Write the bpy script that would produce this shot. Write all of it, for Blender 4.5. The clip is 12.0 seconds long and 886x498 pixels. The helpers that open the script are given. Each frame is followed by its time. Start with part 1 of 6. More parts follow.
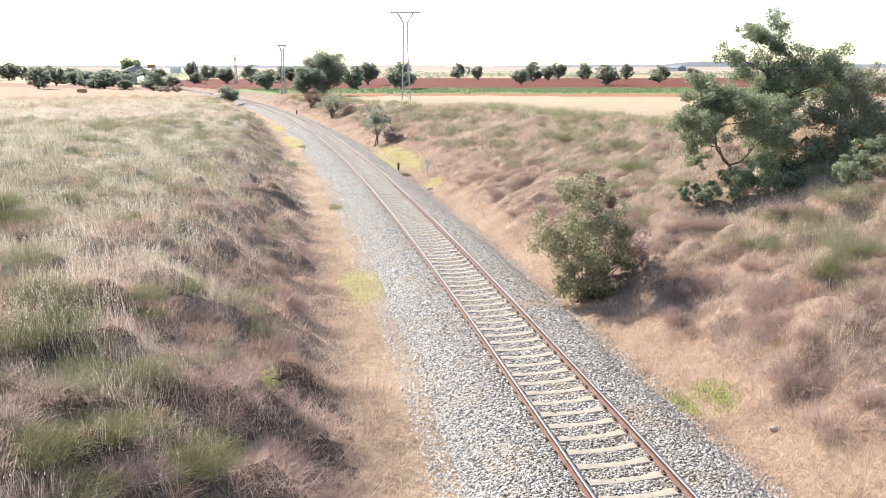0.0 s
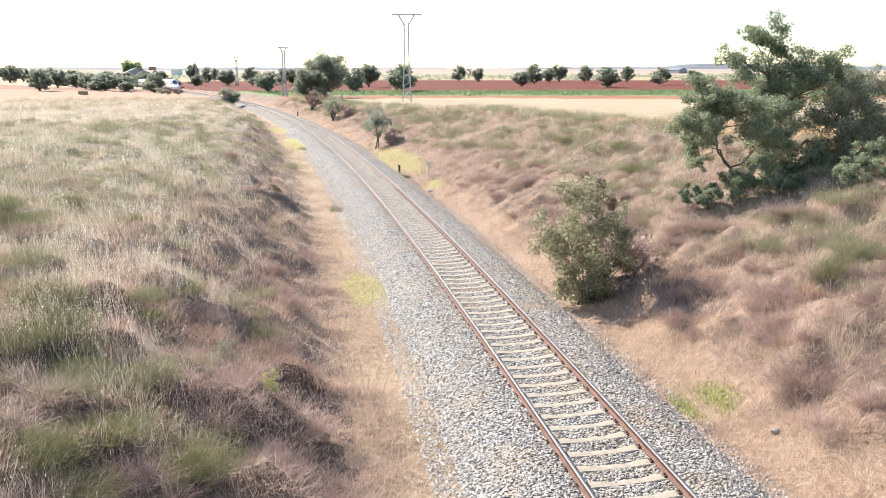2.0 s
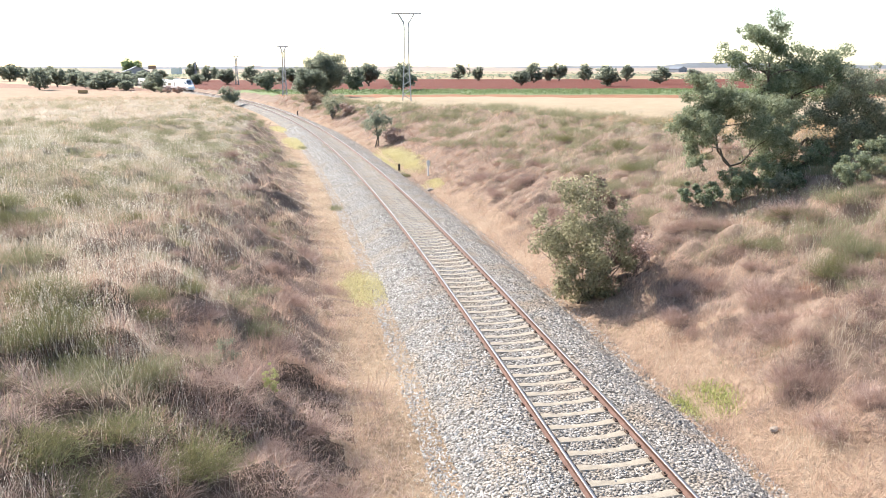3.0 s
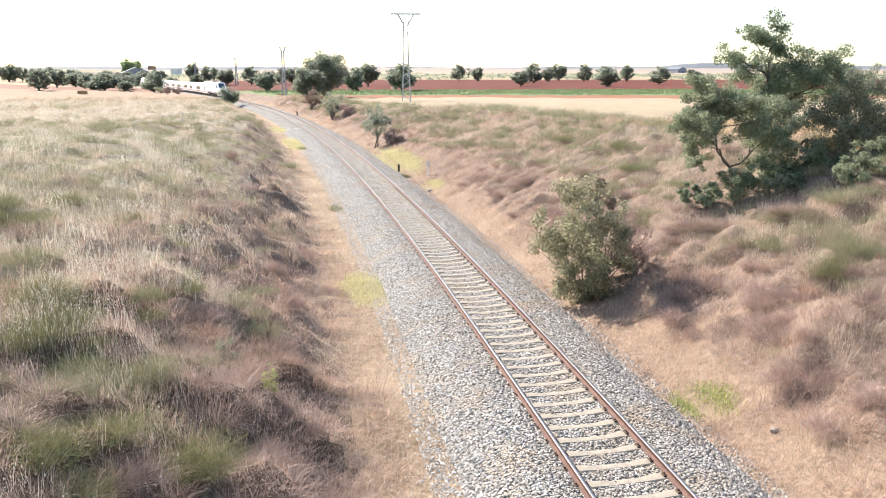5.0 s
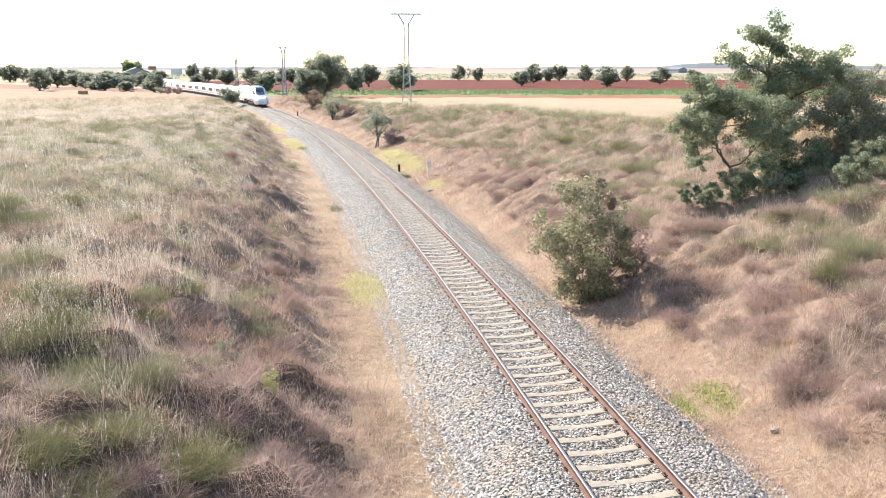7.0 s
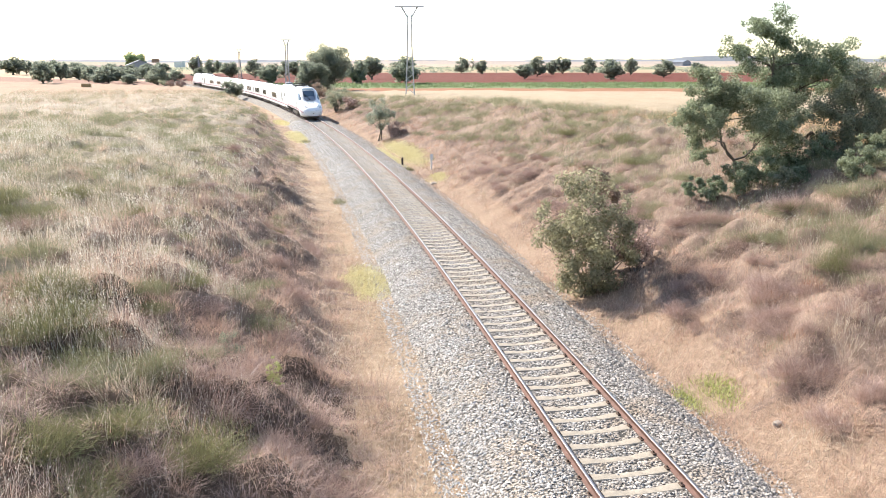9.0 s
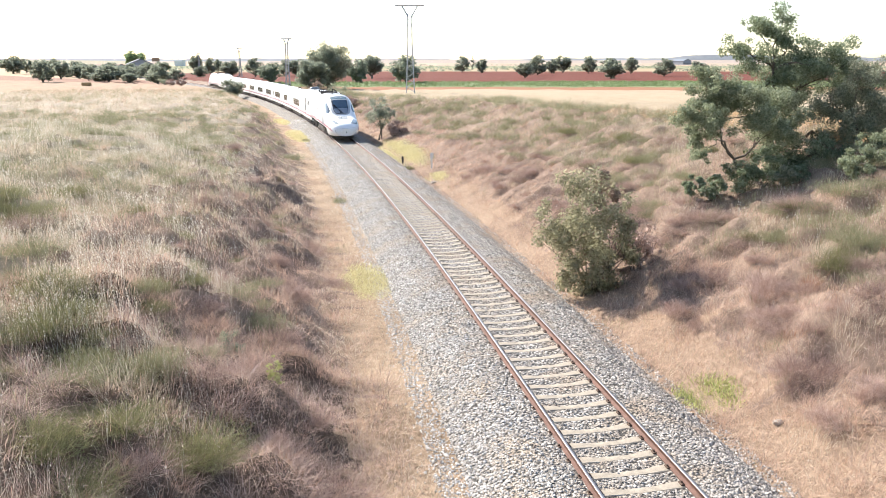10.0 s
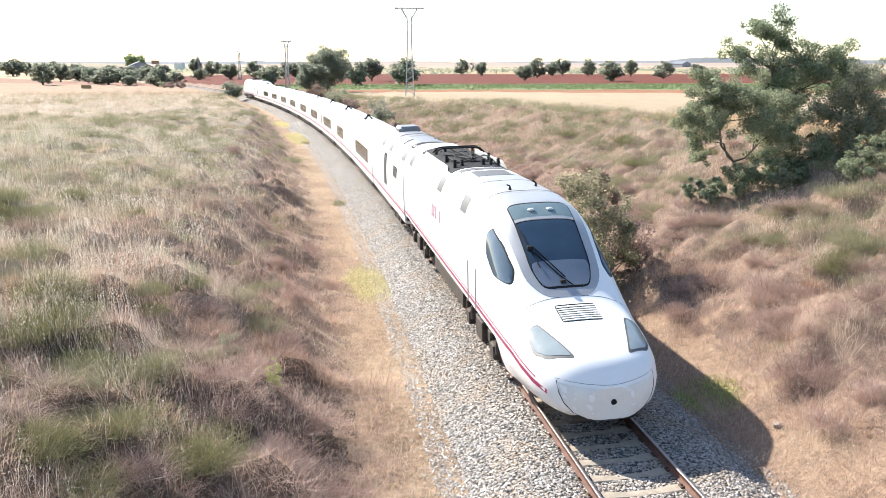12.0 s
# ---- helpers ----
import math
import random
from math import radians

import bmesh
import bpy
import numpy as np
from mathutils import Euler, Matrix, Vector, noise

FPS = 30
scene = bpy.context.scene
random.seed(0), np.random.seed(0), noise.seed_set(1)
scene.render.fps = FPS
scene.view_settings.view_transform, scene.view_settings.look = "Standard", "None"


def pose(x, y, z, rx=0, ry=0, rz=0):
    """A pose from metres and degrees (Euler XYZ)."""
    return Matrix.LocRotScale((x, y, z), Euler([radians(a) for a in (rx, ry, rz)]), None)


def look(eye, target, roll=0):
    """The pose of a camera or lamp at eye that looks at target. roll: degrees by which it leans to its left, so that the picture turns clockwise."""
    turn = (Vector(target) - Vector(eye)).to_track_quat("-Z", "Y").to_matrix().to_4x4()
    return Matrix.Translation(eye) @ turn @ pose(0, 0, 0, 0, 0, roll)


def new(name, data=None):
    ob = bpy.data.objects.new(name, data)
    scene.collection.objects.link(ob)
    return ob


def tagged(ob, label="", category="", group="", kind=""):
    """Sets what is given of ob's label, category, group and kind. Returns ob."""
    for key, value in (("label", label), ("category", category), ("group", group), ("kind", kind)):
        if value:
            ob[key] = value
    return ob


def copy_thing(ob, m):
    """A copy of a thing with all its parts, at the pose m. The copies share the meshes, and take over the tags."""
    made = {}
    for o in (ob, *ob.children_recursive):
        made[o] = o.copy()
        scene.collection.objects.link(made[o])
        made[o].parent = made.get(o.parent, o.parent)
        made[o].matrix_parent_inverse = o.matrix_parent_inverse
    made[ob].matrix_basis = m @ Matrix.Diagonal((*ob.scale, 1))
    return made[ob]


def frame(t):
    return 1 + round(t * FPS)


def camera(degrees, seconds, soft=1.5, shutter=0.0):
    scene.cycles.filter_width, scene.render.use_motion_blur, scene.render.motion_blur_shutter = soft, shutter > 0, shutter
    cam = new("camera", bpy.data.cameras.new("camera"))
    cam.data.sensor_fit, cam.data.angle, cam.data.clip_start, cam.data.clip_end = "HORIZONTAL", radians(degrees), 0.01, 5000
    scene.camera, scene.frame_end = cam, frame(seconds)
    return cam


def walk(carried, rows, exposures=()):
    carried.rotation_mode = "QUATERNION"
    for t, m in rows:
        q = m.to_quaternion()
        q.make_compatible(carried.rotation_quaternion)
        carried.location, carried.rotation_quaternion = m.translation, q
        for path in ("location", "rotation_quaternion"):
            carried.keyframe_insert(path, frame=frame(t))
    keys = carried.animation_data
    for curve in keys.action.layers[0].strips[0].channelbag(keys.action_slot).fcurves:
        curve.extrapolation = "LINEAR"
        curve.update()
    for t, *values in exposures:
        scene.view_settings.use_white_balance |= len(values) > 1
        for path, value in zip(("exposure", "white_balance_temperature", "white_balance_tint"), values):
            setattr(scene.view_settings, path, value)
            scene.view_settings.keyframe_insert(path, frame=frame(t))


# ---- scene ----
EYE = 7.3046
PITCH = 12.924
# seconds, turn to the left and tilt up in thousandths of a radian
SWAY = [(0, 0, 0), (0.5, .4, .9), (1, .4, 1.9), (1.5, .6, 2.0), (2, 1.1, 2.6), (2.5, 1.1, 2.1), (3, .9, 1.2), (5, .4, 1.9), (5.5, .7, 1.9),
        (6, 1.1, 1.9), (6.5, 1.1, 2.1), (7, .9, 2.0), (7.4, 1.4, .6), (8.6, 4.6, -6.0), (9, 5.0, -6.6), (9.5, 4.1, -8.0), (10, 5.3, -8.0),
        (10.5, 5.5, -8.0), (11, 5.3, -6.8), (11.5, 5.0, -5.2), (12, 4.8, -4.8)]
cam = camera(58.39, 12.0, soft=0.55)
walk(cam, [(t, pose(0, 0, EYE, 90 - PITCH + math.degrees(v / 1000), 0, math.degrees(h / 1000))) for t, h, v in SWAY],
     exposures=[(0, 1.38), (12, 1.38)])

# ---- light ----
SUN_AZ, SUN_EL = -43.0, 37.0   # degrees clockwise from +Y, above the horizon
world = bpy.data.worlds.new("sky")
scene.world = world
world.use_nodes = True
_nt = world.node_tree
_sky = _nt.nodes.new("ShaderNodeTexSky")
_sky.sky_type, _sky.sun_disc = 'NISHITA', False
_sky.sun_elevation, _sky.sun_rotation = radians(SUN_EL), radians(SUN_AZ)
_sky.dust_density, _sky.air_density = 0.6, 1.0
_bg = _nt.nodes["Background"]
_bg.inputs["Strength"].default_value = 0.115
_nt.links.new(_sky.outputs[0], _bg.inputs["Color"])
_sun = bpy.data.lights.new("sun", 'SUN')
_sun.energy, _sun.angle, _sun.color = 5.0, radians(0.6), (1.0, 0.95, 0.87)
sun = new("sun", _sun)
sun.matrix_world = look((-math.sin(radians(-SUN_AZ)) * 50, math.cos(radians(SUN_AZ)) * 50, 50 * math.tan(radians(SUN_EL))), (0, 0, 0))


# ---- material helpers ----
class Mat:
    def __init__(self, name, rough=0.8, metal=0.0, spec=0.3):
        self.m = bpy.data.materials.new(name)
        self.m.use_nodes = True
        self.pos = None
        self.t = self.m.node_tree
        self.b = self.t.nodes["Principled BSDF"]
        self.b.inputs["Roughness"].default_value = rough
        self.b.inputs["Metallic"].default_value = metal
        self.b.inputs["Specular IOR Level"].default_value = spec

    def node(self, kind, **props):
        n = self.t.nodes.new(kind)
        for k, v in props.items():
            n.inputs[k].default_value = v
        return n

    def link(self, a, b):
        self.t.links.new(a, b)

    def where(self):
        if self.pos is None:
            self.pos = self.t.nodes.new("ShaderNodeNewGeometry")
        return self.pos

    def noise(self, scale, detail=4.0, rough=0.55, local=False, stretch=None):
        n = self.node("ShaderNodeTexNoise", Scale=scale, Detail=detail, Roughness=rough)
        src = self.t.nodes.new("ShaderNodeTexCoord").outputs["Object"] if local else self.where().outputs["Position"]
        if stretch:
            mp = self.t.nodes.new("ShaderNodeMapping")
            mp.inputs["Scale"].default_value = stretch
            self.link(src, mp.inputs["Vector"])
            src = mp.outputs["Vector"]
        self.link(src, n.inputs["Vector"])
        return n.outputs["Fac"]

    def ramp(self, fac, stops):
        r = self.t.nodes.new("ShaderNodeValToRGB")
        e = r.color_ramp.elements
        while len(e) < len(stops):
            e.new(0.5)
        for i, (p, c) in enumerate(stops):
            e[i].position, e[i].color = p, (*c, 1)
        self.link(fac, r.inputs["Fac"])
        return r.outputs["Color"]

    def mix(self, fac, a, b, mode='MIX'):
        n = self.t.nodes.new("ShaderNodeMix")
        n.data_type, n.blend_type = 'RGBA', mode
        for sock, v in ((n.inputs[0], fac), (n.inputs[6], a), (n.inputs[7], b)):
            if isinstance(v, (int, float)):
                sock.default_value = v
            elif isinstance(v, tuple):
                sock.default_value = (*v, 1)
            else:
                self.link(v, sock)
        return n.outputs[2]

    def math(self, op, a, b=0.0, clamp=False):
        n = self.t.nodes.new("ShaderNodeMath")
        n.operation, n.use_clamp = op, clamp
        for sock, v in zip(n.inputs, (a, b)):
            if isinstance(v, (int, float)):
                sock.default_value = v
            else:
                self.link(v, sock)
        return n.outputs[0]

    def span(self, v, lo, hi):
        n = self.t.nodes.new("ShaderNodeMapRange")
        n.inputs["From Min"].default_value, n.inputs["From Max"].default_value = lo, hi
        self.link(v, n.inputs["Value"])
        return n.outputs["Result"]

    def color(self, c):
        if isinstance(c, tuple):
            self.b.inputs["Base Color"].default_value = (*c, 1)
        else:
            self.link(c, self.b.inputs["Base Color"])
        return self

    def bump(self, h, dist=0.02, strength=0.6):
        n = self.t.nodes.new("ShaderNodeBump")
        n.inputs["Distance"].default_value, n.inputs["Strength"].default_value = dist, strength
        self.link(h, n.inputs["Height"])
        self.link(n.outputs["Normal"], self.b.inputs["Normal"])
        return self

    def sheer(self, amount, tint):
        """Lets part of the light through, as leaves and straw do."""
        tr = self.t.nodes.new("ShaderNodeBsdfTranslucent")
        mx = self.t.nodes.new("ShaderNodeMixShader")
        mx.inputs[0].default_value = amount
        if isinstance(tint, tuple):
            tr.inputs[0].default_value = (*tint, 1)
        else:
            self.link(tint, tr.inputs[0])
        self.link(self.b.outputs[0], mx.inputs[1])
        self.link(tr.outputs[0], mx.inputs[2])
        self.link(mx.outputs[0], self.t.nodes["Material Output"].inputs["Surface"])
        return self


def worn(name, base, rough=0.6, metal=0.0, vary=0.15, scale=3.0, spec=0.4, relief=0.0):
    """A paint, metal or stone with stains at two scales."""
    m = Mat(name, rough, metal, spec)
    a = m.noise(scale, 5, 0.6, True)
    b = m.noise(scale * 9, 3, 0.6, True)
    f = m.math('ADD', m.math('MULTIPLY', a, 0.65), m.math('MULTIPLY', b, 0.35))
    lo = tuple(c * (1 - vary * 1.6) for c in base)
    hi = tuple(min(1, c * (1 + vary)) for c in base)
    m.color(m.ramp(f, [(0.3, lo), (0.7, hi)]))
    if relief:
        m.bump(b, relief)
    return m.m


def blade_mat(name, stops, patch=0.35, sheer=0.35, dark=(0.5, 0.5, 0.5)):
    """Straw and leaves: each blade its own shade, in patches."""
    m = Mat(name, 0.7, 0, 0.2)
    f = m.math('ADD', m.math('MULTIPLY', m.where().outputs["Random Per Island"], 1 - patch * 1.3), m.math('MULTIPLY', m.noise(patch * 1.2, 3), patch * 1.3))
    c = m.ramp(f, stops)
    m.color(c)
    return m.sheer(sheer, c).m


# ---- mesh helpers ----
def mesh_of(name, verts, faces, mat=None, smooth=False):
    verts, faces = np.asarray(verts, np.float32), np.asarray(faces, np.int32)
    me = bpy.data.meshes.new(name)
    n, k = faces.shape
    me.vertices.add(len(verts))
    me.vertices.foreach_set("co", verts.ravel())
    me.loops.add(n * k)
    me.loops.foreach_set("vertex_index", faces.ravel())
    me.polygons.add(n)
    me.polygons.foreach_set("loop_start", np.arange(0, n * k, k, dtype=np.int32))
    me.update(calc_edges=True)
    if smooth:
        me.polygons.foreach_set("use_smooth", np.ones(n, bool))
    if mat:
        me.materials.append(mat)
    return me


def done(name, bm, mat, smooth=False):
    bmesh.ops.recalc_face_normals(bm, faces=bm.faces)
    me = bpy.data.meshes.new(name)
    bm.to_mesh(me)
    bm.free()
    if smooth:
        me.polygons.foreach_set("use_smooth", np.ones(len(me.polygons), bool))
        me.set_sharp_from_angle(angle=radians(38))
    if mat:
        me.materials.append(mat)
    return me


def part(name, bm, mat, parent, label="", smooth=False):
    me = bm if isinstance(bm, bpy.types.Mesh) else done(name, bm, mat, smooth)
    ob = new(name, me)
    ob.parent = parent
    if label:
        ob["label"] = label
    return ob


def thing(name, label, category, m=Matrix(), group="", kind=""):
    ob = new(name)
    ob.matrix_world = m
    return tagged(ob, label, category, group, kind)


def box(bm, x0, x1, y0, y1, z0, z1, bevel=0.0, m=None):
    r = bmesh.ops.create_cube(bm, size=1, matrix=Matrix.Translation(((x0 + x1) / 2, (y0 + y1) / 2, (z0 + z1) / 2)) @ Matrix.Diagonal((x1 - x0, y1 - y0, z1 - z0, 1)))
    vs = r["verts"]
    if bevel:
        es = list({e for v in vs for e in v.link_edges})
        vs = [v for v in bmesh.ops.bevel(bm, geom=es, offset=bevel, segments=1, affect='EDGES')["verts"]]
    if m is not None:
        bmesh.ops.transform(bm, matrix=m, verts=[v for v in vs if v.is_valid])
    return bm


def boxes(*args, bevel=0.0):
    bm = bmesh.new()
    for a in args:
        box(bm, *a, bevel=bevel)
    return bm


def rod(bm, a, b, r, r2=None, sides=6):
    a, b = Vector(a), Vector(b)
    q = (b - a).to_track_quat('Z', 'Y').to_matrix().to_4x4()
    bmesh.ops.create_cone(bm, cap_ends=True, segments=sides, radius1=r, radius2=r if r2 is None else r2, depth=(b - a).length,
                          matrix=Matrix.Translation((a + b) / 2) @ q)
    return bm


def rods(pairs, r, sides=6):
    bm = bmesh.new()
    for a, b in pairs:
        rod(bm, a, b, r, sides=sides)
    return bm


# ---- the line of the track: s metres along it, lat metres to its right, z from the rail tops ----
CANT = 0.04 / 1.74
_ss = np.arange(-80, 900.01, 0.5)
_sc = np.clip(_ss, -80, 460)
_head = 0.16022676 + 0.00095433762 * _sc + 4.1775393e-06 * _sc ** 2 / 2 - 3.6873886e-08 * _sc ** 3 / 6
_i0 = int(80 / 0.5)
_X = np.concatenate([[0], np.cumsum(-np.sin((_head[1:] + _head[:-1]) / 2) * 0.5)])
_Y = np.concatenate([[0], np.cumsum(np.cos((_head[1:] + _head[:-1]) / 2) * 0.5)])
_X, _Y = _X - _X[_i0] + 5.6542162, _Y - _Y[_i0]
_Z = -0.0011710283 * _ss - 1.5641068e-06 * _ss ** 2
_Z = np.maximum(_Z, -0.95)


def at_track(s, lat, z=0.0, cant=0.0):
    """World places of points beside the track."""
    a = np.interp(s, _ss, _head)
    return np.stack([np.interp(s, _ss, _X) + lat * np.cos(a), np.interp(s, _ss, _Y) + lat * np.sin(a), np.interp(s, _ss, _Z) + z + cant * lat], -1)


def track_pose(s, lat=0.0, z=0.0, lean=True):
    """x to the right of the track, y along it away from the bridge."""
    a = float(np.interp(s, _ss, _head))
    p = at_track(np.array(s, float), np.array(lat, float), z)
    return Matrix.Translation(Vector([float(v) for v in p])) @ Matrix.Rotation(a, 4, 'Z') @ Matrix.Rotation(-math.atan(CANT) if lean else 0, 4, 'Y')


_cut = np.stack([_X, _Y], 1)[::4]
_cuts = _ss[::4]


def near_track(x, y):
    """s and lat of world places."""
    x, y = np.atleast_1d(x).astype(float), np.atleast_1d(y).astype(float)
    s, lat = np.empty(len(x)), np.empty(len(x))
    for i in range(0, len(x), 4000):
        p = np.stack([x[i:i + 4000], y[i:i + 4000]], 1)
        j = ((p[:, None, :] - _cut[None]) ** 2).sum(-1).argmin(1)
        a = np.interp(_cuts[j], _ss, _head)
        d = p - _cut[j]
        s[i:i + 4000] = _cuts[j] - d[:, 0] * np.sin(a) + d[:, 1] * np.cos(a)
        lat[i:i + 4000] = d[:, 0] * np.cos(a) + d[:, 1] * np.sin(a)
    return s, lat


def smooth_noise(x, y, size, seed=0):
    """Gentle random heights from -1 to 1."""
    r = np.random.RandomState(seed)
    out = 0
    for k in range(5):
        a, ph, f = r.uniform(0, 6.28), r.uniform(0, 6.28, 2), r.uniform(0.6, 1.7) / size * 6.28
        out = out + np.sin((x * np.cos(a) + y * np.sin(a)) * f + ph[0]) * np.cos((y * np.cos(a) - x * np.sin(a)) * f * 0.7 + ph[1])
    return out / 2.6


def mounds(x, y, size, seed=0):
    """Round tussocks of random height, one to a cell: height from 0 to 1, the way out from the middle, a number for each tussock."""
    x, y = np.asarray(x, float) / size, np.asarray(y, float) / size
    ix, iy = np.floor(x), np.floor(y)
    best = np.full(x.shape, 9.0)
    tall, kind, way = np.zeros(x.shape), np.zeros(x.shape), np.zeros(x.shape)
    for a in (-1, 0, 1):
        for b in (-1, 0, 1):
            cx, cy = ix + a, iy + b
            h = [np.modf(np.abs(np.sin(cx * k1 + cy * k2 + seed * 7.7) * 43758.5453))[0] for k1, k2 in ((12.9898, 78.233), (39.346, 11.135), (73.156, 52.235), (27.168, 91.72))]
            dx, dy = x - cx - .15 - .7 * h[0], y - cy - .15 - .7 * h[1]
            d = dx * dx + dy * dy
            k = d < best
            best = np.where(k, d, best)
            tall, kind, way = np.where(k, h[2], tall), np.where(k, h[3], kind), np.where(k, np.arctan2(dy, dx), way)
    return np.clip(1 - best / .52, 0, 1) * (.35 + .65 * tall), way, kind


def smooth_step(v, a, b):
    t = np.clip((v - a) / (b - a), 0, 1)
    return t * t * (3 - 2 * t)


def ground_height(s, lat):
    """Height of the ground beside the track: bed, ditch, bank and plain."""
    s, lat = np.asarray(s, float), np.asarray(lat, float)
    zr = np.interp(s, _ss, _Z)
    # right bank
    hr = np.interp(s, [-80, 45, 80, 120, 180, 260, 900], [3.9, 3.9, 3.3, 2.3, 1.5, 1.2, 1.2])
    cr = np.interp(s, [-80, 55, 80, 120, 180, 900], [15.5, 16, 14, 9.5, 8.0, 7])
    tr = (lat - 3.4) / (cr - 3.4)
    right = -0.62 + (hr + 0.62) * np.where(tr < 1, np.clip(tr, 0, 1) ** 0.92, 1)
    plain = 1.05 - zr
    right = right + (plain - right) * smooth_step(lat, cr + 6, cr + 95) * 1.0
    # left bank
    hl = np.interp(s, [-80, 30, 60, 110, 160, 220, 300, 900], [3.5, 3.3, 3.0, 2.45, 1.85, 1.15, 0.4, 0.3])
    cl = np.interp(s, [-80, 60, 120, 200, 900], [20, 18, 14, 9, 7])
    knee = 4.7 + (cl - 4.7) * 0.36
    l = -lat
    left = np.where(l < knee, -0.62 + (hl * 0.56 + 0.62) * smooth_step(l, 4.2, knee + 1.0) / smooth_step(knee, 4.2, knee + 1.0), 0)
    left = np.where(l >= knee, hl * 0.56 + hl * 0.44 * np.clip((l - knee) / (cl - knee), 0, 1) ** 0.8, left)
    left = left + (1.6 - zr - left) * smooth_step(l, cl + 4, cl + 70)
    rel = np.where(lat > 0, right, left)
    rel = np.where((lat < 3.4) & (lat > -4.2), -0.62, rel)
    p = at_track(s, lat)
    rough = smooth_step(np.abs(lat - 0.2), 3.8, 6.5)
    near = 1 - smooth_step(np.abs(lat), 60, 120)
    z = zr + rel + rough * near * (0.22 * smooth_noise(p[..., 0], p[..., 1], 6, 3) + 0.15 * np.where(lat < 0, 1.25, 1.0) * smooth_noise(p[..., 0], p[..., 1], 2.3, 4) + 0.07 * smooth_noise(p[..., 0], p[..., 1], 1.1, 5))
    tuft = smooth_step(np.where(lat < 0, -lat, lat + .9), 4.9, 6.6) * near * smooth_step(s, 6, 10)
    side = np.where(lat < 0, 1.15 - .55 * smooth_step(-lat, 9, 14), .85)
    z = z + tuft * side * (.46 * mounds(p[..., 0], p[..., 1], 1.15, 1)[0] * (1 - smooth_step(s, 46, 62)) + np.where(lat < 0, .36, .22) * mounds(p[..., 0], p[..., 1], 2.7, 2)[0] * (1 - smooth_step(s, 100, 130)) - .2)
    far = np.hypot(p[..., 0], p[..., 1])
    z = z + smooth_step(far, 900, 3800) * (9 + 9 * smooth_noise(p[..., 0], p[..., 1], 1500, 8))
    return z


def on_ground(x, y):
    s, lat = near_track(x, y)
    return np.stack([np.atleast_1d(x), np.atleast_1d(y), ground_height(s, lat)], 1)


def spot(s, lat, sink=0.0, turn=0.0):
    """A pose on the ground beside the track."""
    p = at_track(np.array(s, float), np.array(lat, float))
    return pose(float(p[0]), float(p[1]), float(ground_height(s, lat)) - sink, 0, 0, turn)


def spot_xy(x, y, sink=0.0, turn=0.0):
    p = on_ground(x, y)[0]
    return pose(float(p[0]), float(p[1]), float(p[2]) - sink, 0, 0, turn)

# ---- materials ----
def ground_mat(name, bands, turf):
    """Soil and stubble: fields lie in bands across the plain (distance along y, colours)."""
    m = Mat(name, 0.95, 0, 0.1)
    y = m.t.nodes.new("ShaderNodeSeparateXYZ")
    m.link(m.where().outputs["Position"], y.inputs[0])
    edge = m.math('ADD', y.outputs["Y"], m.math('MULTIPLY', m.math('SUBTRACT', m.noise(0.25, 3), 0.5), 5.0))
    fine, mid = m.noise(6.0, 4), m.noise(0.35, 5, 0.6)
    f = m.math('ADD', m.math('MULTIPLY', fine, 0.5), m.math('MULTIPLY', mid, 0.5))
    col = m.ramp(f, turf)
    for start, lo, hi in bands:
        c = m.ramp(f, [(0.32, lo), (0.68, hi)])
        col = m.mix(m.span(edge, start - 1.5, start + 1.5), col, c)
    m.color(col)
    return m.bump(m.math('ADD', fine, m.noise(28, 3)), 0.05, 0.7).m


STRAW, STRAW_HI = (0.25, 0.20, 0.145), (0.37, 0.31, 0.24)
M_RIGHT = ground_mat("right_fields", [(60, (0.29, 0.22, 0.145), (0.39, 0.31, 0.215)), (174, (0.21, 0.095, 0.055), (0.30, 0.15, 0.085)),
                                      (196, (0.13, 0.16, 0.075), (0.21, 0.24, 0.12)), (248, (0.085, 0.026, 0.018), (0.165, 0.052, 0.035)),
                                      (470, (0.27, 0.20, 0.125), (0.36, 0.28, 0.18)), (640, (0.16, 0.17, 0.09), (0.29, 0.26, 0.16)), (900, (0.30, 0.215, 0.155), (0.40, 0.31, 0.23)),
                                      (1600, (0.2, 0.17, 0.14), (0.38, 0.3, 0.25))],
                     [(0.3, (0.20, 0.12, 0.065)), (0.7, (0.40, 0.27, 0.15))])
M_LEFT = ground_mat("left_fields", [(70, STRAW, STRAW_HI), (150, (0.25, 0.165, 0.11), (0.35, 0.25, 0.17)), (262, (0.20, 0.115, 0.08), (0.29, 0.175, 0.125)),
                                    (330, (0.32, 0.22, 0.14), (0.44, 0.33, 0.22)), (700, (0.17, 0.15, 0.1), (0.32, 0.27, 0.19))],
                    [(0.3, (0.13, 0.105, 0.07)), (0.7, (0.32, 0.265, 0.185))])
M_VERGE = ground_mat("straw_verge", [], [(0.3, (0.12, 0.082, 0.052)), (0.52, (0.31, 0.222, 0.15)), (0.78, (0.47, 0.36, 0.25))])
# near left bank: soil darkened to stand for shade between the tussocks
M_BANK_SHADE = ground_mat("hollow_shade_turf", [], [(0.3, (0.05, 0.035, 0.027)), (0.7, (0.17, 0.118, 0.082))])
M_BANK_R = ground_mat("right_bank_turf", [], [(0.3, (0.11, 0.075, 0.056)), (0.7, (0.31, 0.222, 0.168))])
M_BED = ground_mat("verge_soil", [], [(0.28, (0.14, 0.092, 0.064)), (0.5, (0.255, 0.178, 0.125)), (0.75, (0.38, 0.28, 0.2))])


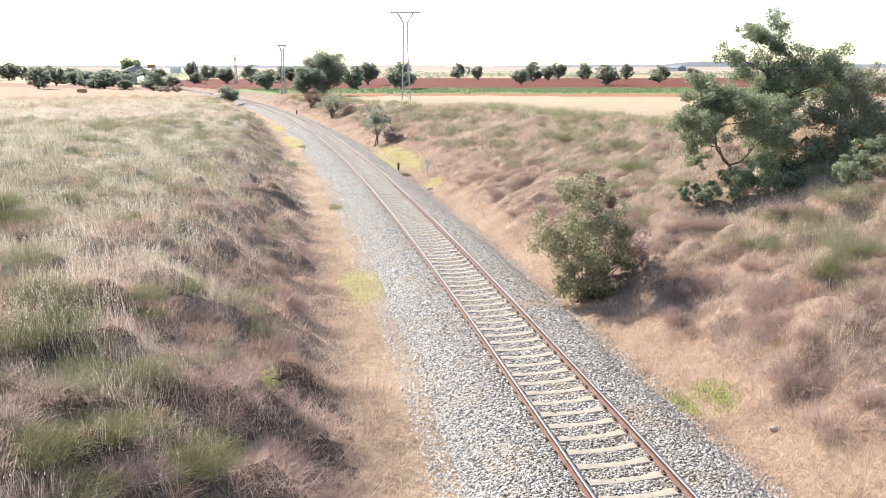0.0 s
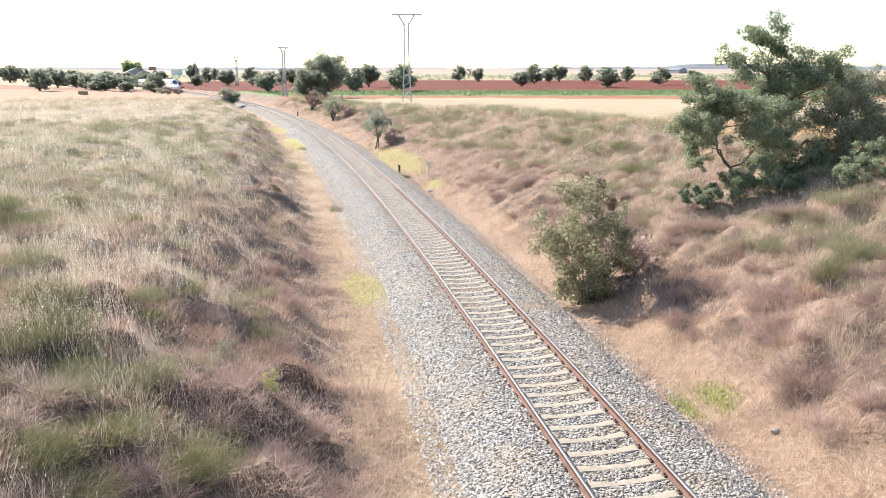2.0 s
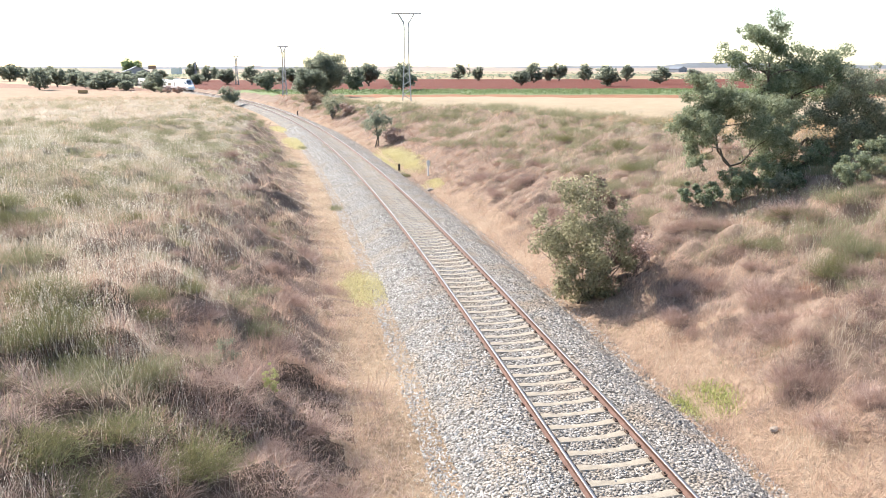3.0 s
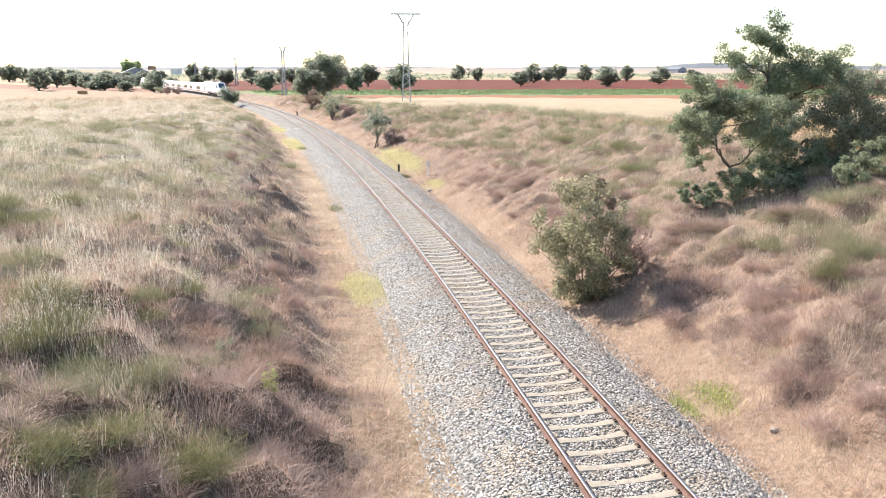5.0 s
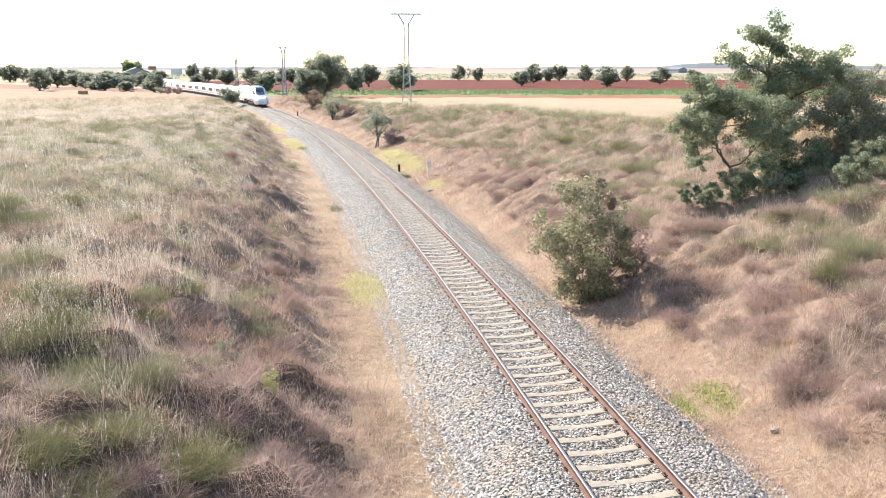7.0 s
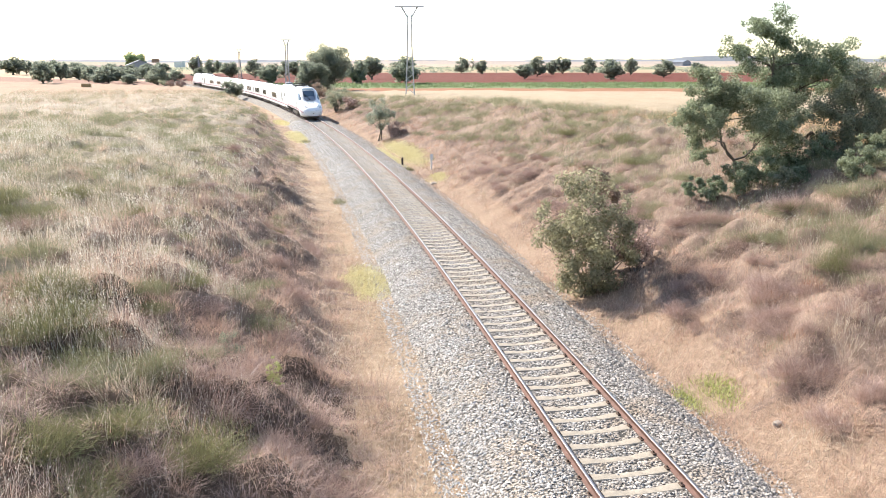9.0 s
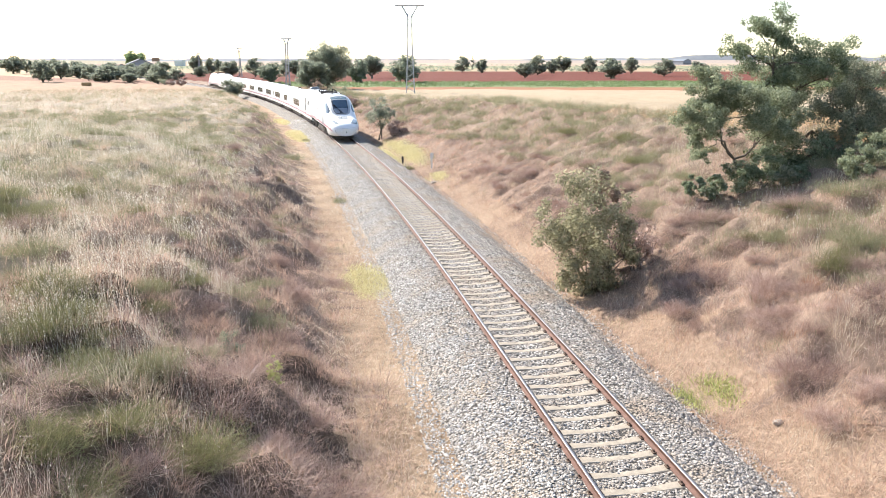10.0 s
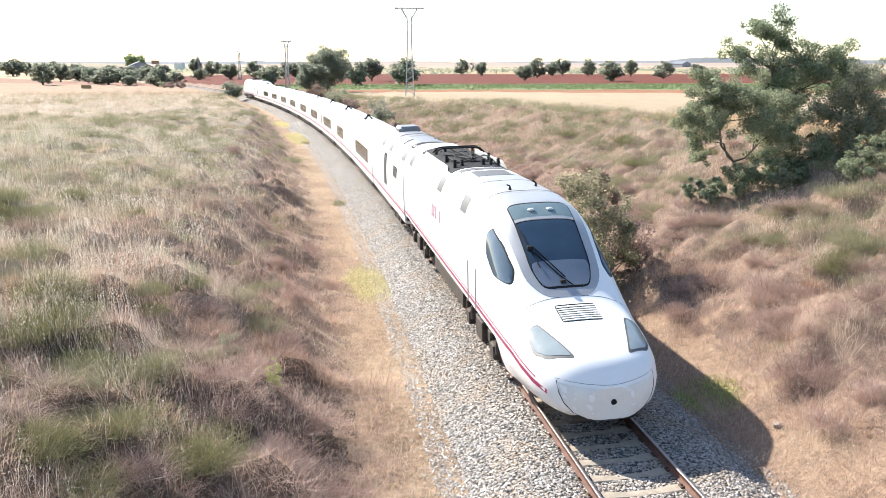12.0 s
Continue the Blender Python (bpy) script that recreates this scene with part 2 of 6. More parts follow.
def stone_mat(name, shades, dust):
    m = Mat(name, 0.85, 0, 0.3)
    f = m.math('ADD', m.math('MULTIPLY', m.where().outputs["Random Per Island"], 0.75), m.math('MULTIPLY', m.noise(0.5, 3), 0.3))
    base = m.ramp(f, list(zip((0.05, 0.35, 0.7, 0.95), shades)))
    m.color(m.mix(m.span(m.noise(0.8, 4), 0.5, 0.68), base, dust))
    return m.bump(m.noise(60, 3), 0.004).m


def ballast_mat():
    m = Mat("ballast_bed", 0.9, 0, 0.2)
    v = m.node("ShaderNodeTexVoronoi", Scale=15.0)
    m.link(m.where().outputs["Position"], v.inputs["Vector"])
    sep = m.t.nodes.new("ShaderNodeSeparateColor")
    m.link(v.outputs["Color"], sep.inputs[0])
    base = m.ramp(sep.outputs[0], [(0.0, (0.18, 0.16, 0.14)), (0.5, (0.29, 0.265, 0.24)), (1.0, (0.46, 0.43, 0.40))])
    base = m.mix(m.span(m.noise(0.8, 4), 0.45, 0.65), base, (0.33, 0.27, 0.21))
    # cell edges near black: shade in the gaps between stones, as colour
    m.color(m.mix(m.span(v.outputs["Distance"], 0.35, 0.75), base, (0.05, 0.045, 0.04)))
    return m.bump(m.math('SUBTRACT', 1.0, v.outputs["Distance"]), 0.05, 0.9).m


M_STONE = stone_mat("fresh_ballast_stone", [(0.14, 0.125, 0.115), (0.30, 0.28, 0.26), (0.41, 0.39, 0.37), (0.56, 0.54, 0.51)], (0.39, 0.35, 0.31))
M_STONE_OLD = stone_mat("rusty_ballast_stone", [(0.10, 0.085, 0.072), (0.235, 0.205, 0.18), (0.345, 0.31, 0.28), (0.50, 0.46, 0.42)], (0.27, 0.205, 0.155))
M_BALLAST = ballast_mat()
M_RAIL_RUST = worn("rusty_rail", (0.135, 0.07, 0.052), 0.75, 0.2, 0.3, 6, relief=0.002)
M_RAIL_TOP = worn("polished_rail", (0.34, 0.31, 0.30), 0.42, 0.9, 0.2, 8)
M_SLEEPER = worn("dusty_concrete", (0.31, 0.262, 0.205), 0.9, 0, 0.25, 5, relief=0.004)
M_CLIP = worn("rusty_clip", (0.11, 0.07, 0.05), 0.8, 0.3, 0.3, 20)
M_BARK = worn("bark", (0.125, 0.105, 0.085), 0.95, 0, 0.4, 7, relief=0.02)
M_OAK = blade_mat("oak_leaf", [(0.1, (0.10, 0.125, 0.07)), (0.5, (0.215, 0.25, 0.15)), (0.9, (0.36, 0.39, 0.27))], 0.3, 0.45)
# oak leaves darkened: the shade under the oaks is put into the colour
M_THICKET_SHADED = blade_mat("shaded_thicket_leaf", [(0.1, (0.05, 0.066, 0.034)), (0.5, (0.11, 0.135, 0.075)), (0.9, (0.21, 0.235, 0.145))], 0.3, 0.25)
M_PALE_OAK = blade_mat("pale_oak_leaf", [(0.1, (0.14, 0.16, 0.09)), (0.5, (0.27, 0.295, 0.185)), (0.9, (0.42, 0.44, 0.31))], 0.3, 0.52)
# distance haze put into the leaf colour: paler and greyer than near oaks
M_FAR_HAZY = blade_mat("hazy_far_leaf", [(0.1, (0.17, 0.19, 0.145)), (0.5, (0.235, 0.255, 0.195)), (0.9, (0.29, 0.315, 0.24))], 0.2, 0.7)
M_POPLAR = blade_mat("poplar_leaf", [(0.1, (0.13, 0.18, 0.09)), (0.5, (0.21, 0.28, 0.14)), (0.9, (0.30, 0.37, 0.2))], 0.2, 0.6)
M_GREY_LEAF = blade_mat("grey_green_leaf", [(0.1, (0.14, 0.15, 0.10)), (0.5, (0.26, 0.27, 0.185)), (0.9, (0.42, 0.42, 0.31))], 0.3, 0.55)
M_BROWN_LEAF = blade_mat("russet_leaf", [(0.1, (0.17, 0.115, 0.085)), (0.5, (0.29, 0.205, 0.155)), (0.9, (0.43, 0.32, 0.25))], 0.3, 0.35)
M_SHRUB = blade_mat("shrub_leaf", [(0.08, (0.15, 0.14, 0.085)), (0.45, (0.30, 0.285, 0.175)), (0.75, (0.37, 0.335, 0.22)), (0.95, (0.44, 0.385, 0.27))], 0.25, 0.58)
M_STRAW = blade_mat("pale_straw", [(0.1, (0.36, 0.27, 0.19)), (0.5, (0.56, 0.455, 0.34)), (0.9, (0.76, 0.68, 0.56))], 0.4, 0.36)
M_OAT = blade_mat("oat_head", [(0.1, (0.42, 0.35, 0.27)), (0.5, (0.60, 0.53, 0.43)), (0.9, (0.76, 0.70, 0.60))], 0.2, 0.35)
M_PINK = blade_mat("pinkish_dry_grass", [(0.1, (0.30, 0.185, 0.14)), (0.5, (0.52, 0.35, 0.265)), (0.9, (0.74, 0.575, 0.46))], 0.4, 0.4)
M_DEAD = blade_mat("dead_brown_herb", [(0.1, (0.15, 0.098, 0.082)), (0.5, (0.40, 0.272, 0.225)), (0.9, (0.68, 0.53, 0.445))], 0.4, 0.18)
M_RUST = blade_mat("russet_herb", [(0.1, (0.22, 0.10, 0.055)), (0.5, (0.34, 0.17, 0.10)), (0.9, (0.50, 0.31, 0.2))], 0.4, 0.3)
M_BROOM = blade_mat("green_broom", [(0.1, (0.10, 0.10, 0.048)), (0.5, (0.20, 0.193, 0.092)), (0.9, (0.38, 0.35, 0.18))], 0.4, 0.28)
M_GREYBROOM = blade_mat("grey_broom", [(0.1, (0.15, 0.145, 0.08)), (0.5, (0.255, 0.245, 0.14)), (0.9, (0.40, 0.375, 0.24))], 0.4, 0.35)
M_TUFT = blade_mat("lime_tuft", [(0.1, (0.27, 0.28, 0.10)), (0.5, (0.42, 0.43, 0.17)), (0.9, (0.60, 0.59, 0.28))], 0.3, 0.4)
M_LIME = blade_mat("lime_herb", [(0.1, (0.42, 0.365, 0.185)), (0.5, (0.60, 0.54, 0.30)), (0.9, (0.78, 0.71, 0.47))], 0.3, 0.4)
M_CROP = blade_mat("crop_leaf", [(0.1, (0.11, 0.15, 0.06)), (0.5, (0.19, 0.24, 0.105)), (0.9, (0.29, 0.34, 0.17))], 0.3, 0.3)
M_WHITE = worn("white_paint", (0.78, 0.77, 0.75), 0.32, 0, 0.035, 0.8, 0.5)
M_SILVER = worn("silver_paint", (0.36, 0.362, 0.37), 0.36, 0.3, 0.05, 1.5, 0.5)
# coupler cover: the shade below the nose lip is put into this cream
M_COVER_SHADED = worn("shaded_cream_cover", (0.70, 0.68, 0.64), 0.4, 0, 0.06, 2.0, 0.5)
M_STRIPE = worn("burgundy_stripe", (0.30, 0.035, 0.10), 0.4, 0, 0.08, 4)
M_LETTER = worn("violet_lettering", (0.30, 0.15, 0.22), 0.4, 0, 0.05, 4)
M_BLACK = worn("black_equipment", (0.020, 0.020, 0.022), 0.8, 0.0, 0.3, 5, 0.15)
M_UNDER = worn("dusty_underframe", (0.075, 0.062, 0.052), 0.8, 0.3, 0.35, 4)
M_STEEL = worn("wheel_steel", (0.30, 0.28, 0.26), 0.4, 0.8, 0.2, 6)
M_LOUVRE = worn("grey_louvre", (0.11, 0.11, 0.11), 0.6, 0.3, 0.15, 12)
M_ROOFSKIN = worn("light_roof_paint", (0.29, 0.29, 0.292), 0.45, 0.1, 0.08, 2)
M_ROOF = worn("roof_grey", (0.20, 0.205, 0.215), 0.5, 0.2, 0.12, 2)
M_GALV = worn("galvanised_steel", (0.40, 0.405, 0.41), 0.7, 0.1, 0.15, 3)
M_PORCELAIN = worn("insulator_glaze", (0.25, 0.30, 0.30), 0.3, 0, 0.1, 5)
M_POST = worn("weathered_white_post", (0.72, 0.70, 0.66), 0.8, 0, 0.15, 9)
M_DARKPOST = worn("tarred_post", (0.025, 0.022, 0.02), 0.85, 0, 0.3, 9)
M_WALL = worn("far_plaster", (0.25, 0.26, 0.29), 0.9, 0, 0.12, 0.7)
M_SLATE = worn("blue_grey_roof", (0.17, 0.19, 0.22), 0.7, 0.1, 0.15, 0.8)
M_TILE = worn("brown_roof", (0.24, 0.17, 0.125), 0.9, 0, 0.2, 0.8)
M_HAY = worn("hay", (0.34, 0.24, 0.125), 0.95, 0, 0.25, 6, relief=0.03)
# woods on the horizon, with the bluish haze mixed into their colour
M_HILL = worn("hazy_wooded_hill", (0.20, 0.21, 0.22), 0.95, 0, 0.15, .004, 0.1)
M_ROCK = worn("grey_rock", (0.36, 0.31, 0.26), 0.9, 0, 0.25, 6, relief=0.01)


def glass_mat(name, tint, rough=0.06, spec=0.7):
    m = Mat(name, rough, 0, spec)
    m.color(m.ramp(m.noise(2.0, 3, 0.5, True), [(0.3, tuple(c * 0.8 for c in tint)), (0.7, tint)]))
    return m.m


# cab glass: the blue of the reflected sky is put into the tints
M_GLASS = glass_mat("sky_tinted_windscreen", (0.022, 0.045, 0.075))
M_HEADER = glass_mat("sky_tinted_lamp_window", (0.13, 0.18, 0.19))
M_SIDEGLASS = glass_mat("cab_side_glass", (0.06, 0.09, 0.12))
M_APRON = worn("blue_grey_apron", (0.15, 0.18, 0.225), 0.4, 0.2, 0.05)
# coach windows: brown of the mirrored bank mixed into the dark glass
M_WINDOW = glass_mat("bank_tinted_window", (0.045, 0.038, 0.03), 0.2, 0.35)
M_LAMP = glass_mat("headlamp_glass", (0.24, 0.28, 0.29), 0.1)
M_LENS = worn("lamp_reflector", (0.75, 0.74, 0.70), 0.2, 0.6, 0.05)

# ---- ground: one sheet, its rows across the track ----
_s = np.concatenate([-np.geomspace(4000, 60, 14), np.arange(-50, 9, 1.0), np.arange(9, 48, 0.25), np.arange(48, 120, 0.8), np.arange(120, 460, 4.0), np.geomspace(465, 4600, 40)])
_half = np.concatenate([np.arange(0, 4.8, 0.8), np.arange(4.8, 21, 0.28), np.arange(21, 27, .8), np.geomspace(27, 4600, 46)])
_l = np.concatenate([-_half[:0:-1], _half])
_S, _L = np.meshgrid(_s, _l, indexing='ij')
_in = np.clip(_L, -90, 90)
_sI = np.clip(_S, -80, 880)
_P = at_track(_sI, _in)
_P[..., 0] += (_L - _in) * math.cos(0.34) - (_S - _sI) * math.sin(0.34)
_P[..., 1] += (_L - _in) * math.sin(0.34) + (_S - _sI) * math.cos(0.34)
_zz = ground_height(_sI, _L)
_far = np.hypot(_P[..., 0], _P[..., 1])
_P[..., 2] = _zz
_out = smooth_step(_far, 900, 3600)
_P[..., 2] = np.where(_far > 700, 1.2 + _out * (6.0 + 5.0 * smooth_noise(_P[..., 0], _P[..., 1], 1700, 8)), _P[..., 2])
_ni, _nj = _S.shape
_idx = np.arange(_ni * _nj).reshape(_ni, _nj)
_F = np.stack([_idx[:-1, :-1], _idx[:-1, 1:], _idx[1:, 1:], _idx[1:, :-1]], -1).reshape(-1, 4)
_me = mesh_of("ground", _P.reshape(-1, 3), _F, None, True)
for _m in (M_LEFT, M_BED, M_RIGHT, M_BANK_SHADE, M_VERGE, M_BANK_R):
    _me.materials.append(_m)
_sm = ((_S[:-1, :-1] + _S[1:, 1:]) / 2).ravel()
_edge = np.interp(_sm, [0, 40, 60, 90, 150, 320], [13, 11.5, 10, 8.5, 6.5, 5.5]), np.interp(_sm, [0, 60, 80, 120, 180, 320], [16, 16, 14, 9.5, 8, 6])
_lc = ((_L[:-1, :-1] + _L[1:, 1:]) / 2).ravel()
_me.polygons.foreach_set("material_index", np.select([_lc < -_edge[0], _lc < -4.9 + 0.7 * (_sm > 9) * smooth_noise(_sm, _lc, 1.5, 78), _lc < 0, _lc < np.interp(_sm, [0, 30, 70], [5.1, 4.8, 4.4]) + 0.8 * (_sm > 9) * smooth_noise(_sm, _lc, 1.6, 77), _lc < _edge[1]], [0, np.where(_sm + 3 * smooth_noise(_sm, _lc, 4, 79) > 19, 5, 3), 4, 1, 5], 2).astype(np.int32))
ground = tagged(new("ground", _me), "dry straw and red-soil plain with a railway cutting", "ground", kind="structure")


# ---- track ----
def sweep(profile, s_values, mat, name, smooth=False, cant=CANT):
    """A closed outline of (lat, z) drawn along the track."""
    s = np.asarray(s_values, float)
    n = len(profile)
    V = np.concatenate([at_track(s, np.full(len(s), a), b, cant)[:, None, :] for a, b in profile], 1)
    I = np.arange(len(s) * n).reshape(len(s), n)
    J = np.roll(I, -1, 1)
    F = np.stack([I[:-1], J[:-1], J[1:], I[1:]], -1).reshape(-1, 4)
    return mesh_of(name, V.reshape(-1, 3), F, mat, smooth)


def build_track():
    track = thing("railway_track", "single broad-gauge railway track on concrete sleepers in stone ballast", "railway track", kind="structure")
    s = np.concatenate([np.arange(-60, 80, 1.0), np.arange(80, 600, 4.0)])
    for c in (-0.87, 0.87):
        k = 1 if c > 0 else -1
        rail = [(-0.07, -0.16), (0.07, -0.16), (0.07, -0.145), (0.012, -0.125), (0.012, -0.045), (0.036, -0.035), (0.036, -0.006), (-0.036, -0.006),
                (-0.036, -0.035), (-0.012, -0.045), (-0.012, -0.125), (-0.07, -0.145)]
        r = part("rail", sweep([(c + a, b) for a, b in rail], s, M_RAIL_RUST, "rail"), None, track, "rusty steel rail")
        part("rail_head", sweep([(c - 0.033, -0.006), (c + 0.033, -0.006), (c + 0.025, 0.0), (c - 0.025, 0.0)], s, M_RAIL_TOP, "rail_head"), None, r, "polished running surface")
    # sleepers, lower in the middle than under the rails
    bm = bmesh.new()
    xs = [(-1.3, -0.16, 0.13), (-1.15, -0.155, 0.13), (-0.6, -0.165, 0.125), (-0.3, -0.195, 0.10), (0.3, -0.195, 0.10), (0.6, -0.165, 0.125), (1.15, -0.155, 0.13), (1.3, -0.16, 0.13)]
    rings = [[bm.verts.new((x, -w - 0.015, -0.38)), bm.verts.new((x, -w, z - 0.015)), bm.verts.new((x, -w + 0.02, z)), bm.verts.new((x, w - 0.02, z)),
              bm.verts.new((x, w, z - 0.015)), bm.verts.new((x, w + 0.015, -0.38))] for x, z, w in xs]
    for a, b in zip(rings, rings[1:]):
        for i in range(5):
            bm.faces.new((a[i], a[i + 1], b[i + 1], b[i]))
    bm.faces.new(rings[0]), bm.faces.new(rings[-1])
    sleeper = done("sleeper", bm, M_SLEEPER)
    bm = bmesh.new()
    for a in (-0.1, 0.1):
        box(bm, a - 0.035, a + 0.035, -0.07, 0.07, -0.165, -0.13, 0.008)
        rod(bm, (a, 0, -0.14), (a, 0, -0.095), 0.018)
    clip = done("fastening", bm, M_CLIP)
    rnd = random.Random(4)
    for i in range(300):
        sv = 4.0602 + 0.6 * i
        m = track_pose(sv, rnd.uniform(-0.012, 0.012)) @ Matrix.Rotation(rnd.uniform(-0.012, 0.012), 4, 'Z')
        ob = new("sleeper", sleeper)
        ob.parent, ob.matrix_world = track, m
        if sv < 52:
            for c in (-0.87, 0.87):
                f = new("fastening", clip)
                f.parent, f.matrix_local = ob, Matrix.Translation((c, 0, 0))
    bm = bmesh.new()
    for i in range(340):
        box(bm, -1.25, 1.25, -0.12, 0.12, -0.3, -0.16, 0, track_pose(184.06 + 0.6 * i))
    tagged(part("far_sleepers", bm, M_SLEEPER, track), kind="stuff")
    return track


def build_ballast():
    prof = [(-3.35, -0.72), (-3.0, -0.60), (-2.2, -0.25), (-1.75, -0.125), (-1.0, -0.135), (-0.6, -0.198), (0.6, -0.198), (1.0, -0.135), (1.75, -0.125), (2.0, -0.21), (2.75, -0.62), (3.05, -0.86), (3.05, -1.2), (-3.35, -1.2)]
    s = np.concatenate([np.arange(-60, 80, 1.0), np.arange(80, 600, 4.0)])
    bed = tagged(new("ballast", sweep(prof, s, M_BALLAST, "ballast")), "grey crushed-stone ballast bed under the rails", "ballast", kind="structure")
    # loose stones on the near stretch
    r = np.random.RandomState(11)
    n = 104000
    sv = 8 + 102 * r.rand(n) ** 2.2
    lat = np.where(r.rand(n) < .96, r.uniform(-3.45, 3.2, n), np.sign(r.rand(n) - .5) * (3.1 + np.abs(r.normal(0, .3, n))))
    top = np.interp(lat, [p[0] for p in prof[:12]], [p[1] for p in prof[:12]])
    phase = np.abs((sv - 4.0602 + 0.3) % 0.6 - 0.3)
    keep = ~((phase < 0.075) & (np.abs(lat) < 0.72) & (r.rand(n) < .97)) & (np.abs(np.abs(lat) - 0.87) > 0.11)
    keep &= ~((phase < 0.13) & (np.abs(lat) < 1.05) & (r.rand(n) < 0.9))
    sv, lat, top = sv[keep], lat[keep], top[keep]
    C = at_track(sv, lat, top + r.uniform(-0.01, 0.016, len(sv)), CANT)
    C[:, 2] = np.maximum(C[:, 2], ground_height(sv, lat) + .005)
    base = np.array([(1, 0, 0), (0, 1, 0), (-1, 0, 0), (0, -1, 0), (0.1, 0.1, 0.8)], float) - np.array([0, 0, .25]) * np.array([1, 1, 1, 1, 0])[:, None]
    tri = np.array([(0, 1, 4), (1, 2, 4), (2, 3, 4), (3, 0, 4)])
    k = len(C)
    size = r.uniform(0.019, 0.039, (k, 1, 1)) * (1 + sv[:, None, None] / 110)
    pts = base[None] * r.uniform(0.6, 1.25, (k, 5, 1)) * r.uniform(0.65, 1.2, (k, 1, 3)) + r.uniform(-0.25, 0.25, (k, 5, 3))
    a, b = r.uniform(0, 6.28, k), r.uniform(-0.7, 0.7, k)
    ca, sa, cb, sb = np.cos(a)[:, None], np.sin(a)[:, None], np.cos(b)[:, None], np.sin(b)[:, None]
    x, y, z = pts[..., 0], pts[..., 1], pts[..., 2]
    y, z = y * cb - z * sb, y * sb + z * cb
    pts = np.stack([x * ca - y * sa, x * sa + y * ca, z], -1) * size + C[:, None, :]
    old = lat + 0.35 * r.normal(size=k) > -1.35
    for pick, mat, label in ((~old, M_STONE, "fresh pale grey ballast stones"), (old, M_STONE_OLD, "rust-browned ballast stones")):
        c = int(pick.sum())
        tagged(part("ballast_stones", mesh_of("ballast_stones", pts[pick].reshape(-1, 3), (tri[None] + 5 * np.arange(c)[:, None, None]).reshape(-1, 3), mat), None, bed, label), kind="stuff")


build_track()
build_ballast()


# ---- trees and shrubs ----
def branch_rods(bm, rnd, a, d, length, r, depth, tips):
    """A crooked limb that forks."""
    p = Vector(a)
    steps = 3
    for i in range(steps):
        d = (d + Vector((rnd.uniform(-.28, .28), rnd.uniform(-.28, .28), rnd.uniform(-.1, .2)))).normalized()
        q = p + d * (length / steps)
        r2 = r * 0.8
        rod(bm, p, q, r, r2, 7 if r > 0.05 else 5)
        p, r = q, r2
        if depth < 2:
            tips.append(p.copy())
    if depth == 0:
        return
    for i in range(rnd.choice((2, 3, 3))):
        e = (d + Vector((rnd.uniform(-.9, .9), rnd.uniform(-.9, .9), rnd.uniform(-.2, .6)))).normalized()
        branch_rods(bm, rnd, p, e, length * rnd.uniform(.6, .8), r * .7, depth - 1, tips)


def leaf_cloud(centres, radii, count, size, seed, flat=0.8, up=0.4):
    """Many small folded leaves round clump centres."""
    r = np.random.RandomState(seed)
    c, rad = np.asarray(centres, float), np.asarray(radii, float)
    w = rad ** 2 / (rad ** 2).sum()
    j = r.choice(len(c), count, p=w)
    d = r.normal(size=(count, 3))
    d /= np.linalg.norm(d, axis=1)[:, None]
    p = c[j] + d * (rad[j] * r.rand(count) ** 0.42)[:, None] * np.array([1, 1, flat])
    n = d * 0.6 + r.normal(size=(count, 3)) * 0.6 + np.array([0, 0, up])
    n /= np.linalg.norm(n, axis=1)[:, None]
    t = np.cross(n, r.normal(size=(count, 3)))
    t /= np.linalg.norm(t, axis=1)[:, None] + 1e-9
    b = np.cross(n, t)
    L = size * r.uniform(0.6, 1.4, (count, 1))
    V = np.stack([p - t * L, p + b * L * 0.45 + n * L * 0.1, p + t * L, p - b * L * 0.45 + n * L * 0.1], 1)
    return V.reshape(-1, 3), np.arange(count * 4).reshape(-1, 4)


